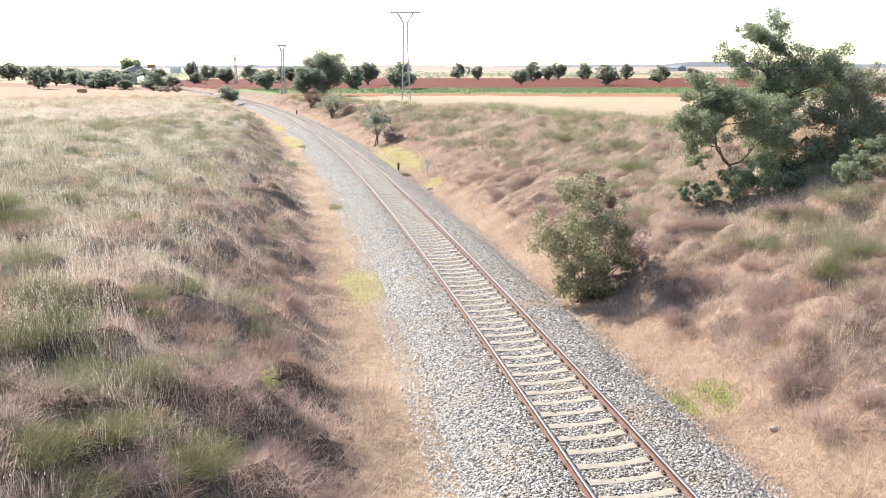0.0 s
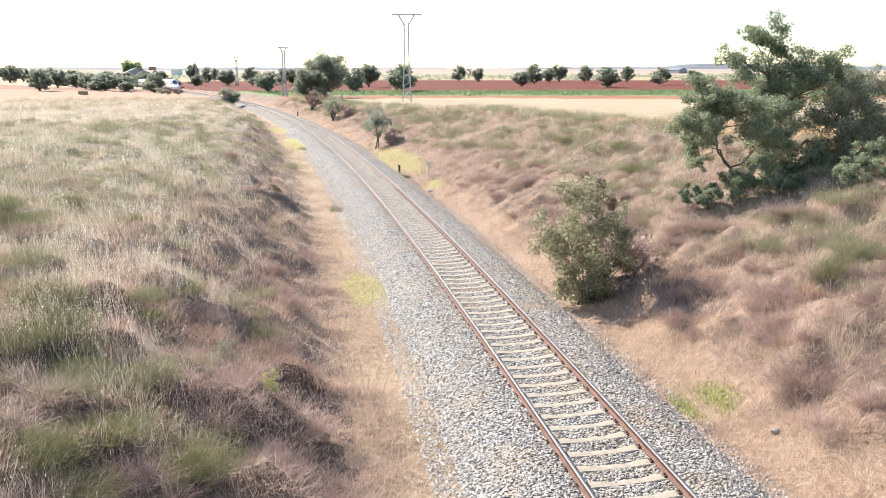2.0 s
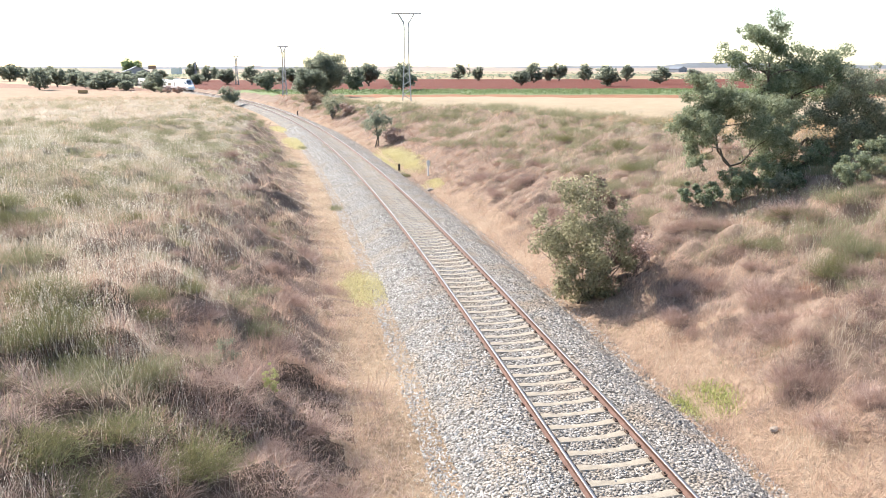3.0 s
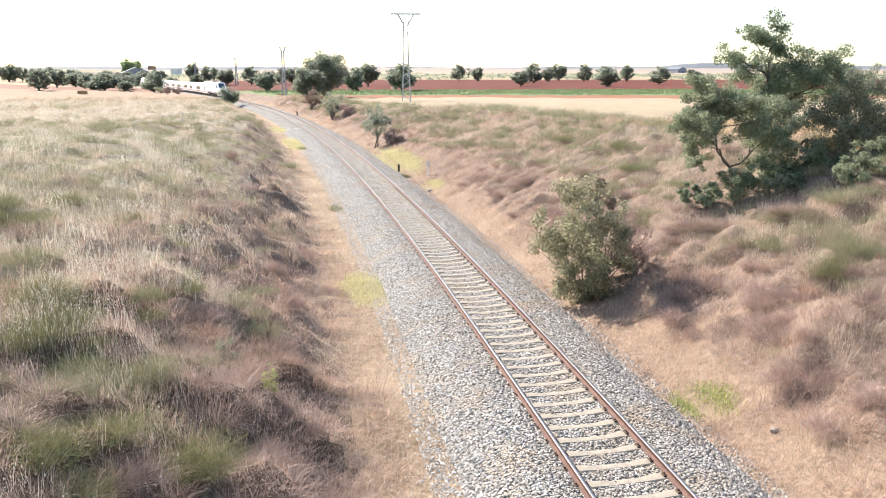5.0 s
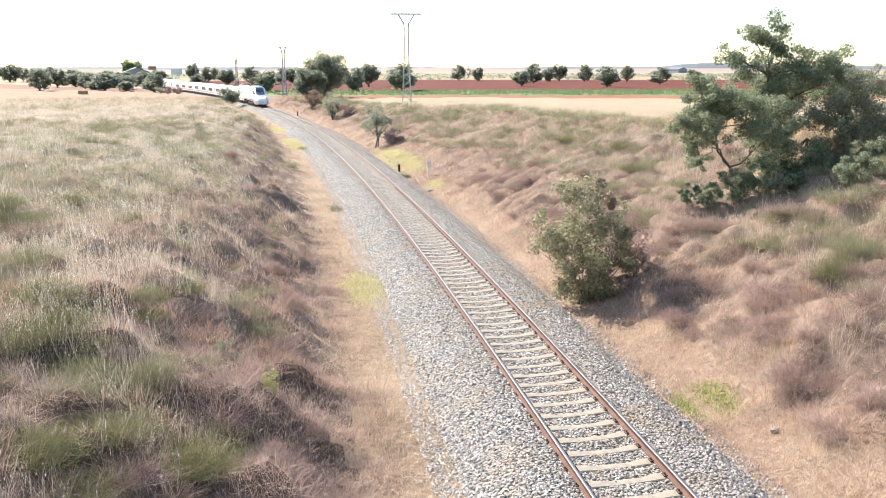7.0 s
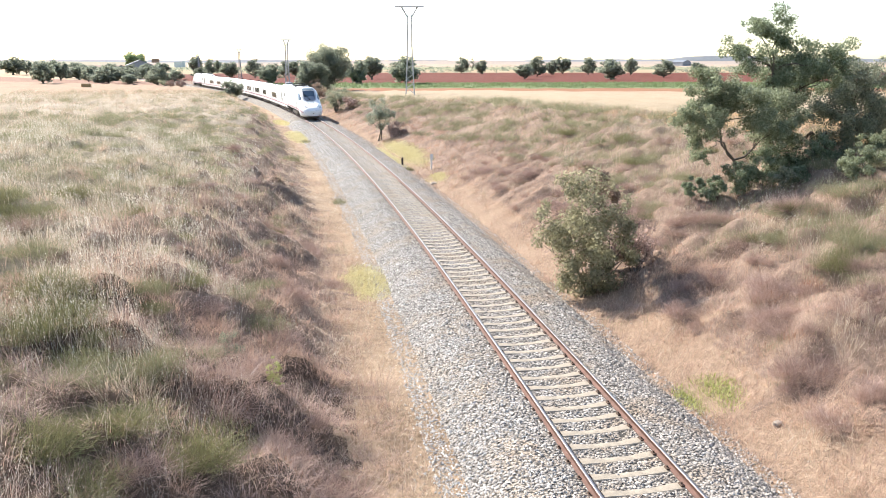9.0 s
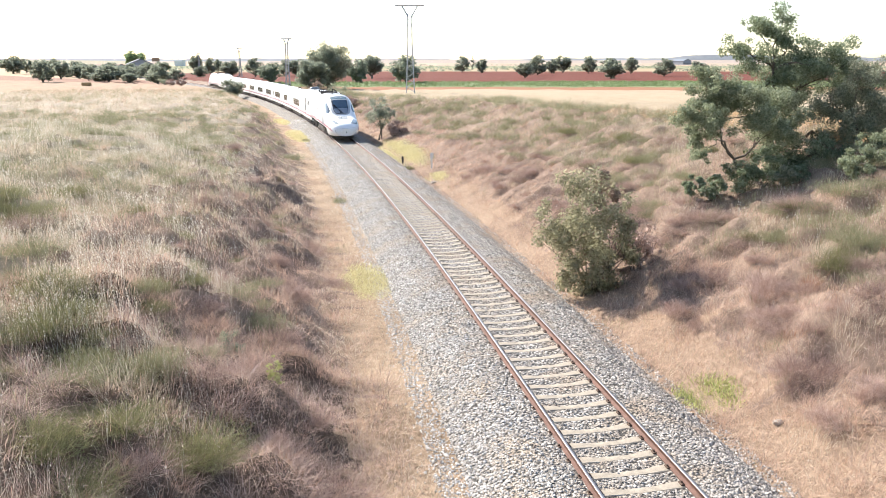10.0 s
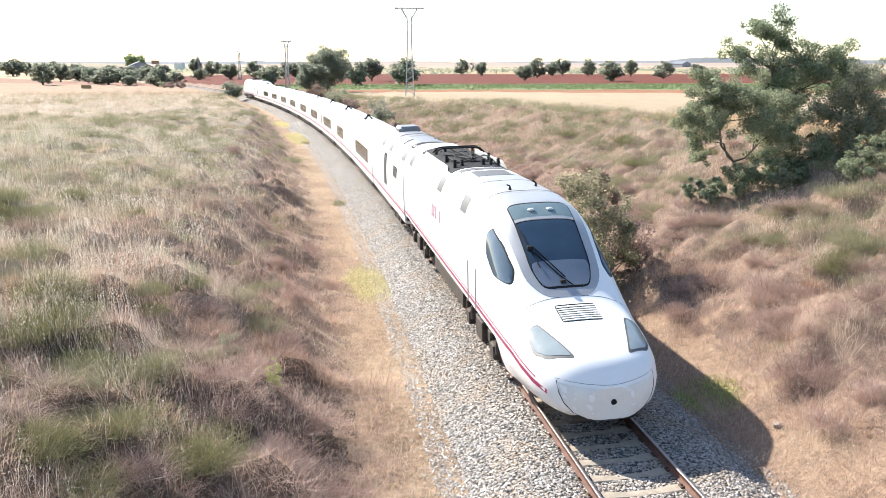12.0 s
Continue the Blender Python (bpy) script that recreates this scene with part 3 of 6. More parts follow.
def tree(name, label, m, height, spread, trunk_h, leaves, leaf, seed, mat, clumps=26, stems=1, low=0.25, group="", trunk_r=None, crown_label=""):
    rnd = random.Random(seed)
    t = thing(name, label, "tree" if height > 2.5 else "shrub", m, group)
    bm, tips = bmesh.new(), []
    r0 = trunk_r or height * 0.035
    for k in range(stems):
        base = Vector((rnd.uniform(-.25, .25) * (stems > 1) * spread * .4, rnd.uniform(-.25, .25) * (stems > 1) * spread * .4, -0.15))
        d = Vector((rnd.uniform(-.15, .15) * stems, rnd.uniform(-.15, .15) * stems, 1)).normalized()
        top = base + d * trunk_h
        rod(bm, base, base + d * trunk_h * .5, r0 * 1.3, r0, 8)
        rod(bm, base + d * trunk_h * .5, top, r0, r0 * .8, 8)
        for i in range(4 if stems < 3 else 2):
            a = i * 1.6 + rnd.uniform(-.4, .4)
            e = Vector((math.cos(a) * .75, math.sin(a) * .75, rnd.uniform(.35, 1))).normalized()
            branch_rods(bm, rnd, top, e, (height - trunk_h) * .38, r0 * .55, 2 if leaves > 6000 else 1, tips)
    part("trunk", bm, M_BARK, t, "dark rough trunk and limbs", True)
    cs, rs = [], []
    zc, rz = height * (1 + low) / 2, height * (1 - low) / 2
    for i in range(clumps):
        while True:
            p = Vector((rnd.uniform(-1, 1), rnd.uniform(-1, 1), rnd.uniform(-1, 1)))
            if 0.25 < p.length < 1:
                break
        f = rnd.uniform(.16, .3)
        p = p * (1 - f * .7)
        cs.append((p.x * spread, p.y * spread, zc + p.z * rz)), rs.append(spread * f * (1.15 if spread < 3 else 1.35))
    near = [q for q in tips if q.z > height * low * .6]
    for q in rnd.sample(near, min(len(near), clumps)):
        k = max(1.0, math.hypot(q.x, q.y) / (spread * .95), q.z / (height * .97))
        cs.append((q.x / k, q.y / k, q.z / k)), rs.append(spread * rnd.uniform(.12, .22))
    V, F = leaf_cloud(cs, rs, leaves, leaf, seed)
    part("crown", mesh_of("crown", V, F, mat), None, t, crown_label)
    return t

# ---- train: y runs forward, z up from the rail tops; d is the distance behind the nose ----
def soft_curve(table, width=0.18):
    xs, ys = np.array([a for a, _ in table], float), np.array([b for _, b in table], float)
    return lambda v: float(np.mean([np.interp(v + o * width, xs, ys) for o in (-1, -.5, 0, .5, 1)]))


class Nose:
    """The shell of a power car: rounded roof over upright sides, drawn in to a low bill in front."""
    length = 19.6
    top = staticmethod(soft_curve([(-1, .9), (0, 1.05), (.12, 1.32), (.3, 1.52), (.8, 1.72), (1.6, 1.93), (2.35, 2.13), (2.8, 2.42), (3.5, 2.98), (4.5, 3.65), (5.2, 3.93), (6.2, 4.05), (8, 4.06), (30, 4.04)]))
    wide = staticmethod(soft_curve([(-1, .15), (0, .40), (.06, .62), (.16, .84), (.32, 1.03), (.6, 1.21), (1.0, 1.345), (1.6, 1.435), (2.6, 1.48), (30, 1.48)], .06))
    low = staticmethod(soft_curve([(0, .62), (.3, .47), (1, .40), (3.1, .38), (3.5, .98), (30, .98)], .15))
    side = staticmethod(soft_curve([(0, .8), (.6, .95), (2, 1.2), (4, 1.6), (6, 1.75), (30, 1.75)]))
    bend = staticmethod(soft_curve([(0, 2.2), (1, 2.7), (2.5, 3.0), (4, 3.2), (6.5, 3.5), (30, 3.3)]))

    tuck = staticmethod(soft_curve([(0, .34), (1.0, .26), (2.6, .1), (3.6, 0), (30, 0)]))

    @classmethod
    def roof(cls, x, d):
        w, zs, zt, n = cls.wide(d), cls.side(d), cls.top(d), cls.bend(d)
        return zs + (zt - zs) * max(0.0, 1 - min(1, abs(x) / w) ** n) ** (1 / n)

    @classmethod
    def flank(cls, z, d):
        w, zs, zt, n = cls.wide(d), cls.side(d), cls.top(d), cls.bend(d)
        if z <= zs:
            return w * (1 - 0.035 * min(1, max(0, (zs - z))) ** 2) * (1 - cls.tuck(d) * min(1, max(0, (zs - z) / (zs - .34))) ** 2)
        return w * max(0.0, 1 - min(1, (z - zs) / (zt - zs)) ** n) ** (1 / n)

    @classmethod
    def ring(cls, d, count=36):
        w, zs, zt, zb, n = cls.wide(d), cls.side(d), cls.top(d), cls.low(d), cls.bend(d)
        half = [(cls.flank(zb, d) * .90, zb), (cls.flank(zb, d), zb + .06)]
        for k in (.25, .5, .75):
            z = zb + .06 + (zs - zb - .06) * k
            half.append((cls.flank(z, d), z))
        for i in range(count // 2 + 1):
            a = math.pi / 2 * i / (count // 2)
            half.append((w * math.cos(a) ** (2 / n), zs + (zt - zs) * math.sin(a) ** (2 / n)))
        return [(x, z) for x, z in half] + [(-x, z) for x, z in half[-2::-1]]


def shell(shape, ds, mat, y0, front_cap=True):
    """Skin over the rings of a shape."""
    rings = [shape.ring(d) for d in ds]
    n = len(rings[0])
    V = [(x, y0 - d, z) for d, r in zip(ds, rings) for x, z in r]
    bm = bmesh.new()
    vs = [bm.verts.new(v) for v in V]
    for i in range(len(ds) - 1):
        for j in range(n):
            k = (j + 1) % n
            bm.faces.new((vs[i * n + j], vs[i * n + k], vs[i * n + n + k], vs[i * n + n + j]))
    bm.faces.new(vs[:n]), bm.faces.new(vs[-n:])
    return done("body", bm, mat, True)


def patch(outline, lift, thick, mat, name, steps=5):
    """A thin plate with that outline (a, b), laid on a surface by lift(a, b, height)."""
    o = np.array(outline, float)
    pts = []
    for i in range(len(o)):
        a, b = o[i], o[(i + 1) % len(o)]
        k = max(1, int(np.hypot(*(b - a)) / .12))
        pts += [a + (b - a) * j / k for j in range(k)]
    o = np.array(pts)
    c = o.mean(0)
    bm = bmesh.new()
    mid = bm.verts.new(lift(c[0], c[1], thick))
    prev = None
    for s in range(1, steps + 1):
        f = s / steps
        cur = [bm.verts.new(lift(*(c + (p - c) * f), thick)) for p in o]
        for i in range(len(cur)):
            j = (i + 1) % len(cur)
            if prev is None:
                bm.faces.new((mid, cur[i], cur[j]))
            else:
                bm.faces.new((prev[i], cur[i], cur[j], prev[j]))
        prev = cur
    rim = [bm.verts.new(lift(p[0], p[1], -0.03)) for p in o]
    for i in range(len(rim)):
        j = (i + 1) % len(rim)
        bm.faces.new((prev[i], rim[i], rim[j], prev[j]))
    return done(name, bm, mat, True)


def rounded(pts, r=0.12, n=4):
    """Outline with its corners rounded off."""
    out = []
    for i, p in enumerate(pts):
        a, p, b = Vector(pts[i - 1]), Vector(p), Vector(pts[(i + 1) % len(pts)])
        u, v = (a - p), (b - p)
        k = min(r, u.length * .45, v.length * .45)
        s, e = p + u.normalized() * k, p + v.normalized() * k
        for j in range(n + 1):
            t = j / n
            q = s * (1 - t) ** 2 + p * 2 * t * (1 - t) + e * t * t
            out.append((q.x, q.y))
    return out


def bogie(parent, y, axles=(-1.4, 1.4), half=1.2, name="bogie"):
    bg = part(name, boxes((-half - .1, -half + .08, y - 2.0, y + 2.0, .42, .72), (half - .08, half + .1, y - 2.0, y + 2.0, .42, .72), (-half, half, y - .3, y + .3, .45, .75),
                          (-half - .22, -half - .04, y - .35, y + .35, .32, .86), (half + .04, half + .22, y - .35, y + .35, .32, .86), bevel=.03), M_UNDER, parent, "dusty black bogie")
    for a in axles:
        for sx in (-1, 1):
            bm = bmesh.new()
            rod(bm, (sx * .80, y + a, .46), (sx * .93, y + a, .46), .46, sides=24)
            rod(bm, (sx * .76, y + a, .46), (sx * .80, y + a, .46), .49, sides=24)
            part("wheel", bm, M_STEEL, bg, "worn steel wheel", True)
            bm = bmesh.new()
            box(bm, sx * 1.32 - .1, sx * 1.32 + .1, y + a - .2, y + a + .2, .28, .68, .04)
            rod(bm, (sx * 1.3, y + a - .32, .5), (sx * 1.3, y + a - .32, .85), .1, sides=10)
            rod(bm, (sx * 1.3, y + a + .32, .5), (sx * 1.3, y + a + .32, .85), .1, sides=10)
            part("axle_box", bm, M_UNDER, bg)


def side_strip(shape, y0, d0, d1, z0, z1, sx, mat, name, parent, label="", step=0.4, proud=0.006):
    """A band along the side."""
    n = max(1, int((d1 - d0) / step))
    bm = bmesh.new()
    prev = None
    for i in range(n + 1):
        d = d0 + (d1 - d0) * i / n
        za, zb = (z0(d) if callable(z0) else z0), (z1(d) if callable(z1) else z1)
        cur = [bm.verts.new((sx * (shape.flank(z, d) + o), y0 - d, z)) for z, o in ((za, -.02), (za, proud), (zb, proud), (zb, -.02))]
        if prev:
            for k in range(4):
                bm.faces.new((prev[k], prev[(k + 1) % 4], cur[(k + 1) % 4], cur[k]))
        else:
            bm.faces.new(cur)
        prev = cur
    bm.faces.new(prev)
    return part(name, bm, mat, parent, label)


def power_car(label):
    car = thing("power_car", label, "train power car", group="train vehicles")
    L = Nose.length
    y0 = L / 2
    top = lambda x, d, h: Vector((x, y0 - d, Nose.roof(x, d) + h))
    ds = list(np.concatenate([[0, .03, .07], np.arange(.12, 6.6, .12), np.arange(7, L - .01, .8), [L]]))
    body = part("body", shell(Nose, ds, M_WHITE, y0), None, car)
    sunk = lambda sx: (lambda d, z, h: Vector((sx * (Nose.flank(z, d) + h), y0 - d, z)))
    # silver mask round the windscreen
    mask = part("windscreen_mask", patch(rounded([(-1.04, 6.1), (-1.0, 4.1), (-.9, 3.02), (-.52, 2.53), (.52, 2.53), (.9, 3.02), (1.0, 4.1), (1.04, 6.1)], .4), top, .008, M_SILVER, "windscreen_mask", 10), None, car, "silver-grey painted mask")
    part("windscreen_frame", patch(rounded([(-0.792, 5.22), (-0.764, 4.4), (-0.728, 3.25), (-0.546, 2.74), (0.546, 2.74), (0.728, 3.25), (0.764, 4.4), (0.792, 5.22)], .2), top, .014, M_BLACK, "windscreen_frame", 12), None, car, "black windscreen surround")
    part("sill_bar", patch([(-0.746, 4.57), (-0.737, 4.48), (0.737, 4.48), (0.746, 4.57)], top, .03, M_SILVER, "sill_bar", 3), None, car, "silver bar under the lamp window")
    part("windscreen", patch(rounded([(-0.728, 4.45), (-0.682, 3.25), (-0.582, 2.84), (0.582, 2.84), (0.682, 3.25), (0.728, 4.45)], .13), top, .02, M_GLASS, "windscreen", 10), None, car, "dark windscreen tinted with the blue of reflected sky")
    part("apron", patch(rounded([(-0.687, 3.36), (-0.655, 3.1), (-0.528, 2.79), (0.528, 2.79), (0.655, 3.1), (0.687, 3.36)], .14), top, .028, M_APRON, "apron", 6), None, mask)
    part("lamp_window", patch(rounded([(-0.764, 5.15), (-0.746, 4.56), (0.746, 4.56), (0.764, 5.15)], .1), top, .02, M_HEADER, "lamp_window", 8), None, car, "upper lamp window tinted pale with reflected sky")
    for x in (-.24, .24):
        bm = bmesh.new()
        c = top(x, 4.85, .03)
        bmesh.ops.create_uvsphere(bm, u_segments=12, v_segments=8, radius=.09, matrix=Matrix.Translation(c) @ Matrix.Diagonal((1, 1, .5, 1)))
        part("upper_lamp", bm, M_LENS, car, "round upper lamp", True)
    # wiper
    bm = bmesh.new()
    rod(bm, top(.06, 2.95, .05), top(.60, 3.66, .07), .016)
    rod(bm, top(-.02, 2.95, .05), top(.54, 3.72, .07), .013)
    rod(bm, top(-.14, 2.76, .05), top(.06, 2.95, .06), .014)
    rod(bm, top(.70, 4.2, .06), top(.50, 3.2, .06), .014)
    box(bm, -.07, .07, -.05, .05, -.03, .05, .01, Matrix.Translation(top(.60, 3.7, .05)))
    box(bm, -.06, .06, -.06, .06, -.03, .05, .01, Matrix.Translation(top(.07, 2.86, .04)))
    part("wiper", bm, M_BLACK, car, "black wiper")
    # hood grille
    gr = part("grille", patch(rounded([(-.45, 2.32), (-.45, 1.70), (.45, 1.70), (.45, 2.32)], .05), top, .006, M_BLACK, "grille", 5), None, car, "slatted grille")
    for i in range(7):
        d = 1.73 + i * .083
        bm = bmesh.new()
        for a, b in zip(np.linspace(-.44, .33, 8), np.linspace(-.33, .44, 8)):
            q = [top(a, d, .022), top(b, d, .022), top(b, d + .042, .016), top(a, d + .042, .016)]
            v = [bm.verts.new(p) for p in q] + [bm.verts.new(p - Vector((0, 0, .02))) for p in q]
            for f in ((0, 1, 2, 3), (4, 5, 6, 7), (0, 1, 5, 4), (2, 3, 7, 6)):
                bm.faces.new([v[k] for k in f])
        part("slat", bm, M_WHITE, gr)
    for sx in (-1, 1):
        side = "right" if sx > 0 else "left"
        part("headlight_rim", patch([(sx * a, d) for a, d in rounded([(.56, .56), (.98, 1.88), (1.25, 1.84), (1.26, 1.16), (1.08, .82)], .1)], top, .006, M_LOUVRE, "headlight_rim", 6), None, car)
        part("headlight", patch([(sx * a, d) for a, d in rounded([(.62, .64), (1.0, 1.82), (1.215, 1.79), (1.22, 1.18), (1.06, .88)], .1)], top, .014, M_LAMP, "headlight", 6), None, car, "pale glass headlight")
        part("side_window_frame", patch(rounded([(3.10, 2.42), (3.38, 2.71), (4.15, 3.15), (4.88, 3.42), (5.05, 3.24), (4.70, 2.79), (3.95, 2.47)], .15), sunk(sx), .006, M_BLACK, "side_window_frame", 6), None, car)
        part("side_window", patch(rounded([(3.15, 2.435), (3.40, 2.70), (4.16, 3.13), (4.87, 3.395), (5.02, 3.23), (4.68, 2.81), (3.94, 2.49)], .15), sunk(sx), .014, M_SIDEGLASS, "side_window", 6), None, car, "dark curved cab window")
        rise = lambda d: 1.16 - .40 * max(0, 1 - d / 2.4) ** 1.5
        side_strip(Nose, y0, .55, L, rise, lambda d: rise(d) + .09, sx, M_STRIPE, "stripe", car, "burgundy stripe", .25)
        side_strip(Nose, y0, .9, L, lambda d: rise(d) + .15, lambda d: rise(d) + .18, sx, M_STRIPE, "pinstripe", car, "thin burgundy line", .25)
        side_strip(Nose, y0, 5.55, 5.59, .95, 2.75, sx, M_LOUVRE, "door_seam", car)
        side_strip(Nose, y0, 6.25, 6.29, .95, 2.75, sx, M_LOUVRE, "door_seam", car)
        for d in (5.45, 6.38):
            part("handrail", rods([((sx * (Nose.flank(1.9, d) + .05), y0 - d, 1.15), (sx * (Nose.flank(2.2, d) + .05), y0 - d, 2.25))], .018), M_GALV, car, "steel handrail")
        for d0 in (7.4, 11.2, 17.9):
            part("shoulder_vent", patch(rounded([(d0, 3.30), (d0 + .75, 3.30), (d0 + .75, 3.72), (d0, 3.72)], .03), sunk(sx), .008, M_LOUVRE, "shoulder_vent", 4), None, car, "grey louvred vent")
        # maker's word on the side, as plain bars
        for i, (h, drop) in enumerate(((.40, 0), (.40, 0), (.40, 0), (.78, .2), (.40, 0))):
            o = 12.3 - .36 * i if sx > 0 else 10.5 + .36 * i
            side_strip(Nose, y0, o, o + (.10 if i == 3 else .22), 2.35 - drop, 2.35 + h - drop * .2, sx, M_LETTER, "word_bar", car, "violet bar of the side marking")
        part("underframe_box", boxes((sx * .85 - .45, sx * .85 + .45, y0 - 13.2, y0 - 8.2, .32, .82), bevel=.05), M_UNDER, car, "dusty underframe case")
    # coupler cover: seams, hook and lower skirt
    part("skirt", boxes((-.78, .78, y0 - 1.6, y0 - .42, .18, .46), bevel=.1), M_UNDER, car, "grey lower skirt")
    bm = bmesh.new()
    rod(bm, (-.02, y0 - .08, .86), (-.03, y0 + .03, .82), .06, sides=10)
    rod(bm, (-.03, y0 - .03, .83), (-.2, y0 - .02, .70), .022)
    part("coupling_hook", bm, M_BLACK, car, "black coupling hook")

    def front(x, z):
        lo, hi = 0.0, 3.0
        for _ in range(26):
            mid = (lo + hi) / 2
            if abs(x) < Nose.wide(mid) and Nose.flank(z, mid) >= abs(x) and Nose.roof(x, mid) > z:
                hi = mid
            else:
                lo = mid
        return Vector((x, y0 - lo + .004, z))

    seam = [(-1.02, 1.22), (-1.0, 1.0), (-.92, .8), (-.76, .62), (-.5, .5), (-.2, .46), (.2, .46), (.5, .5), (.76, .62), (.92, .8), (1.0, 1.0), (1.02, 1.22)]
    ends = [(-1.0, 1.19), (-.8, 1.17), (-.5, 1.14), (-.2, 1.12), (.2, 1.12), (.5, 1.14), (.8, 1.17), (1.0, 1.19)]
    part("nose_cover", patch([(x * .985, z) for x, z in seam[1:-1]] + ends[::-1], lambda x, z, h: front(x, z) + Vector((0, h * .6, 0)), .008, M_COVER_SHADED, "nose_cover", 6), None, car, "coupler cover, cream with the nose's shade in its colour")
    part("cover_seam", rods([(front(*a), front(*b)) for a, b in zip(seam, seam[1:])], .009, 5), M_BLACK, car, "dark joint of the nose cover")
    lip = [(-1.2, 1.27), (-1.0, 1.25), (-.8, 1.23), (-.5, 1.2), (-.2, 1.18), (0, 1.175), (.2, 1.18), (.5, 1.2), (.8, 1.23), (1.0, 1.25), (1.2, 1.27)]
    part("bumper_lip", rods([(front(*a), front(*b)) for a, b in zip(lip, lip[1:])], .006, 5), M_ROOFSKIN, car, "crease over the nose cover")
    part("hood_seam", rods([(top(a, 2.44 + .1 * (1 - (a / 1.2) ** 2), .0), top(b, 2.44 + .1 * (1 - (b / 1.2) ** 2), .0)) for a, b in zip(np.linspace(-1.2, 1.2, 16)[:-1], np.linspace(-1.2, 1.2, 16)[1:])], .006, 5), M_LOUVRE, car)
    # roof
    part("roof_skin", patch(rounded([(-.95, 5.95), (.95, 5.95), (1.0, 9.7), (-1.0, 9.7)], .15), top, .004, M_ROOFSKIN, "roof_skin", 8), None, car, "light grey roof paint")
    for d0, d1, w in ((9.3, 10.4, .55), (10.7, 11.1, .8)):
        part("roof_vent", patch(rounded([(-w, d0), (w, d0), (w, d1), (-w, d1)], .04), top, .012, M_LOUVRE, "roof_vent", 4), None, car, "dark roof grille")
    part("roof_well", patch(rounded([(-.98, 11.3), (.98, 11.3), (.98, 17.6), (-.98, 17.6)], .08), top, .01, M_BLACK, "roof_well", 8), None, car, "black pantograph well")
    for sx in (-1, 1):
        bm = bmesh.new()
        for a, b in ((9.4, 14.3),):
            q = [(sx * 1.0, a, 3.86), (sx * 1.22, a + .5, 3.7), (sx * 1.22, b - .5, 3.7), (sx * 1.0, b, 3.86)]
            t = [(sx * .96, a + .25, 4.05), (sx * 1.02, a + .6, 4.07), (sx * 1.02, b - .6, 4.07), (sx * .96, b - .25, 4.05)]
            vq, vt = [bm.verts.new((x, y0 - 2.5 - d, z)) for x, d, z in q], [bm.verts.new((x, y0 - 2.5 - d, z)) for x, d, z in t]
            for i in range(4):
                bm.faces.new((vq[i], vq[(i + 1) % 4], vt[(i + 1) % 4], vt[i]))
            bm.faces.new(vt), bm.faces.new(vq)
        part("roof_fairing", bm, M_WHITE, car, "sloping roof fairing")
    pan = part("pantograph", rods([((-.55, y0 - 2.5 - 10.2, 4.06), (.55, y0 - 2.5 - 10.2, 4.06)), ((-.55, y0 - 2.5 - 12.2, 4.06), (.55, y0 - 2.5 - 12.2, 4.06)), ((-.55, y0 - 2.5 - 10.2, 4.06), (-.55, y0 - 2.5 - 12.2, 4.06)),
                                   ((.55, y0 - 2.5 - 10.2, 4.06), (.55, y0 - 2.5 - 12.2, 4.06)), ((-.25, y0 - 2.5 - 12.1, 4.06), (-.1, y0 - 2.5 - 10.1, 4.19)), ((.25, y0 - 2.5 - 12.1, 4.06), (.1, y0 - 2.5 - 10.1, 4.19)),
                                   ((0, y0 - 2.5 - 10.1, 4.19), (-.3, y0 - 2.5 - 12.4, 4.28)), ((0, y0 - 2.5 - 10.1, 4.19), (.3, y0 - 2.5 - 12.4, 4.28))], .035), M_BLACK, car, "folded black pantograph")
    bow = [(x, 4.33 - 2.2 * max(0, abs(x) - .62) ** 2) for x in np.linspace(-.92, .92, 15)]
    for dd in (12.3, 12.75):
        part("contact_bow", rods([((a, y0 - 2.5 - dd, za), (b, y0 - 2.5 - dd, zb)) for (a, za), (b, zb) in zip(bow, bow[1:])], .03), M_BLACK, pan)
    for x, d in ((-.7, 9.3), (-.45, 9.3), (-.2, 9.35), (.5, 9.4), (.75, 9.4), (-.7, 13.3), (.7, 13.3), (-.75, 10.9), (.75, 10.9), (.3, 13.6)):
        bm = bmesh.new()
        for k in range(4):
            rod(bm, (x, y0 - 2.5 - d, 4.0 + k * .07), (x, y0 - 2.5 - d, 4.05 + k * .07), .075, .055, 10)
        rod(bm, (x, y0 - 2.5 - d, 4.0), (x, y0 - 2.5 - d, 4.21), .035)
        part("insulator", bm, M_BLACK, car)
    for c in range(4):
        x = -.6 + .4 * c
        arc = [(x + .1 * math.sin(u * 3), y0 - 2.5 - 9.4 - u * 3.4, 4.13 + .12 * math.sin(u * math.pi * 2 + c)) for u in np.linspace(0, 1, 12)]
        part("roof_cable", rods(list(zip(arc, arc[1:])), .022, 5), M_BLACK, car, "black roof cable")
    part("roof_case", boxes((-.5, .2, y0 - 2.5 - 14.3, y0 - 2.5 - 13.2, 4.0, 4.09), bevel=.03), M_BLACK, car)
    part("roof_case", boxes((-.8, -.1, y0 - 2.5 - 10.0, y0 - 2.5 - 9.6, 4.0, 4.05), bevel=.03), M_BLACK, car)
    for d, x in ((6.6, .3), (7.05, -.55)):
        bm = bmesh.new()
        rod(bm, top(x, d, -.02), top(x, d, .1), .05, .02, 8)
        rod(bm, top(x, d, .1), top(x + .08, d + .03, .14), .02)
        part("horn", bm, M_BLACK, car)
    rib = np.linspace(-1.3, 1.3, 18)
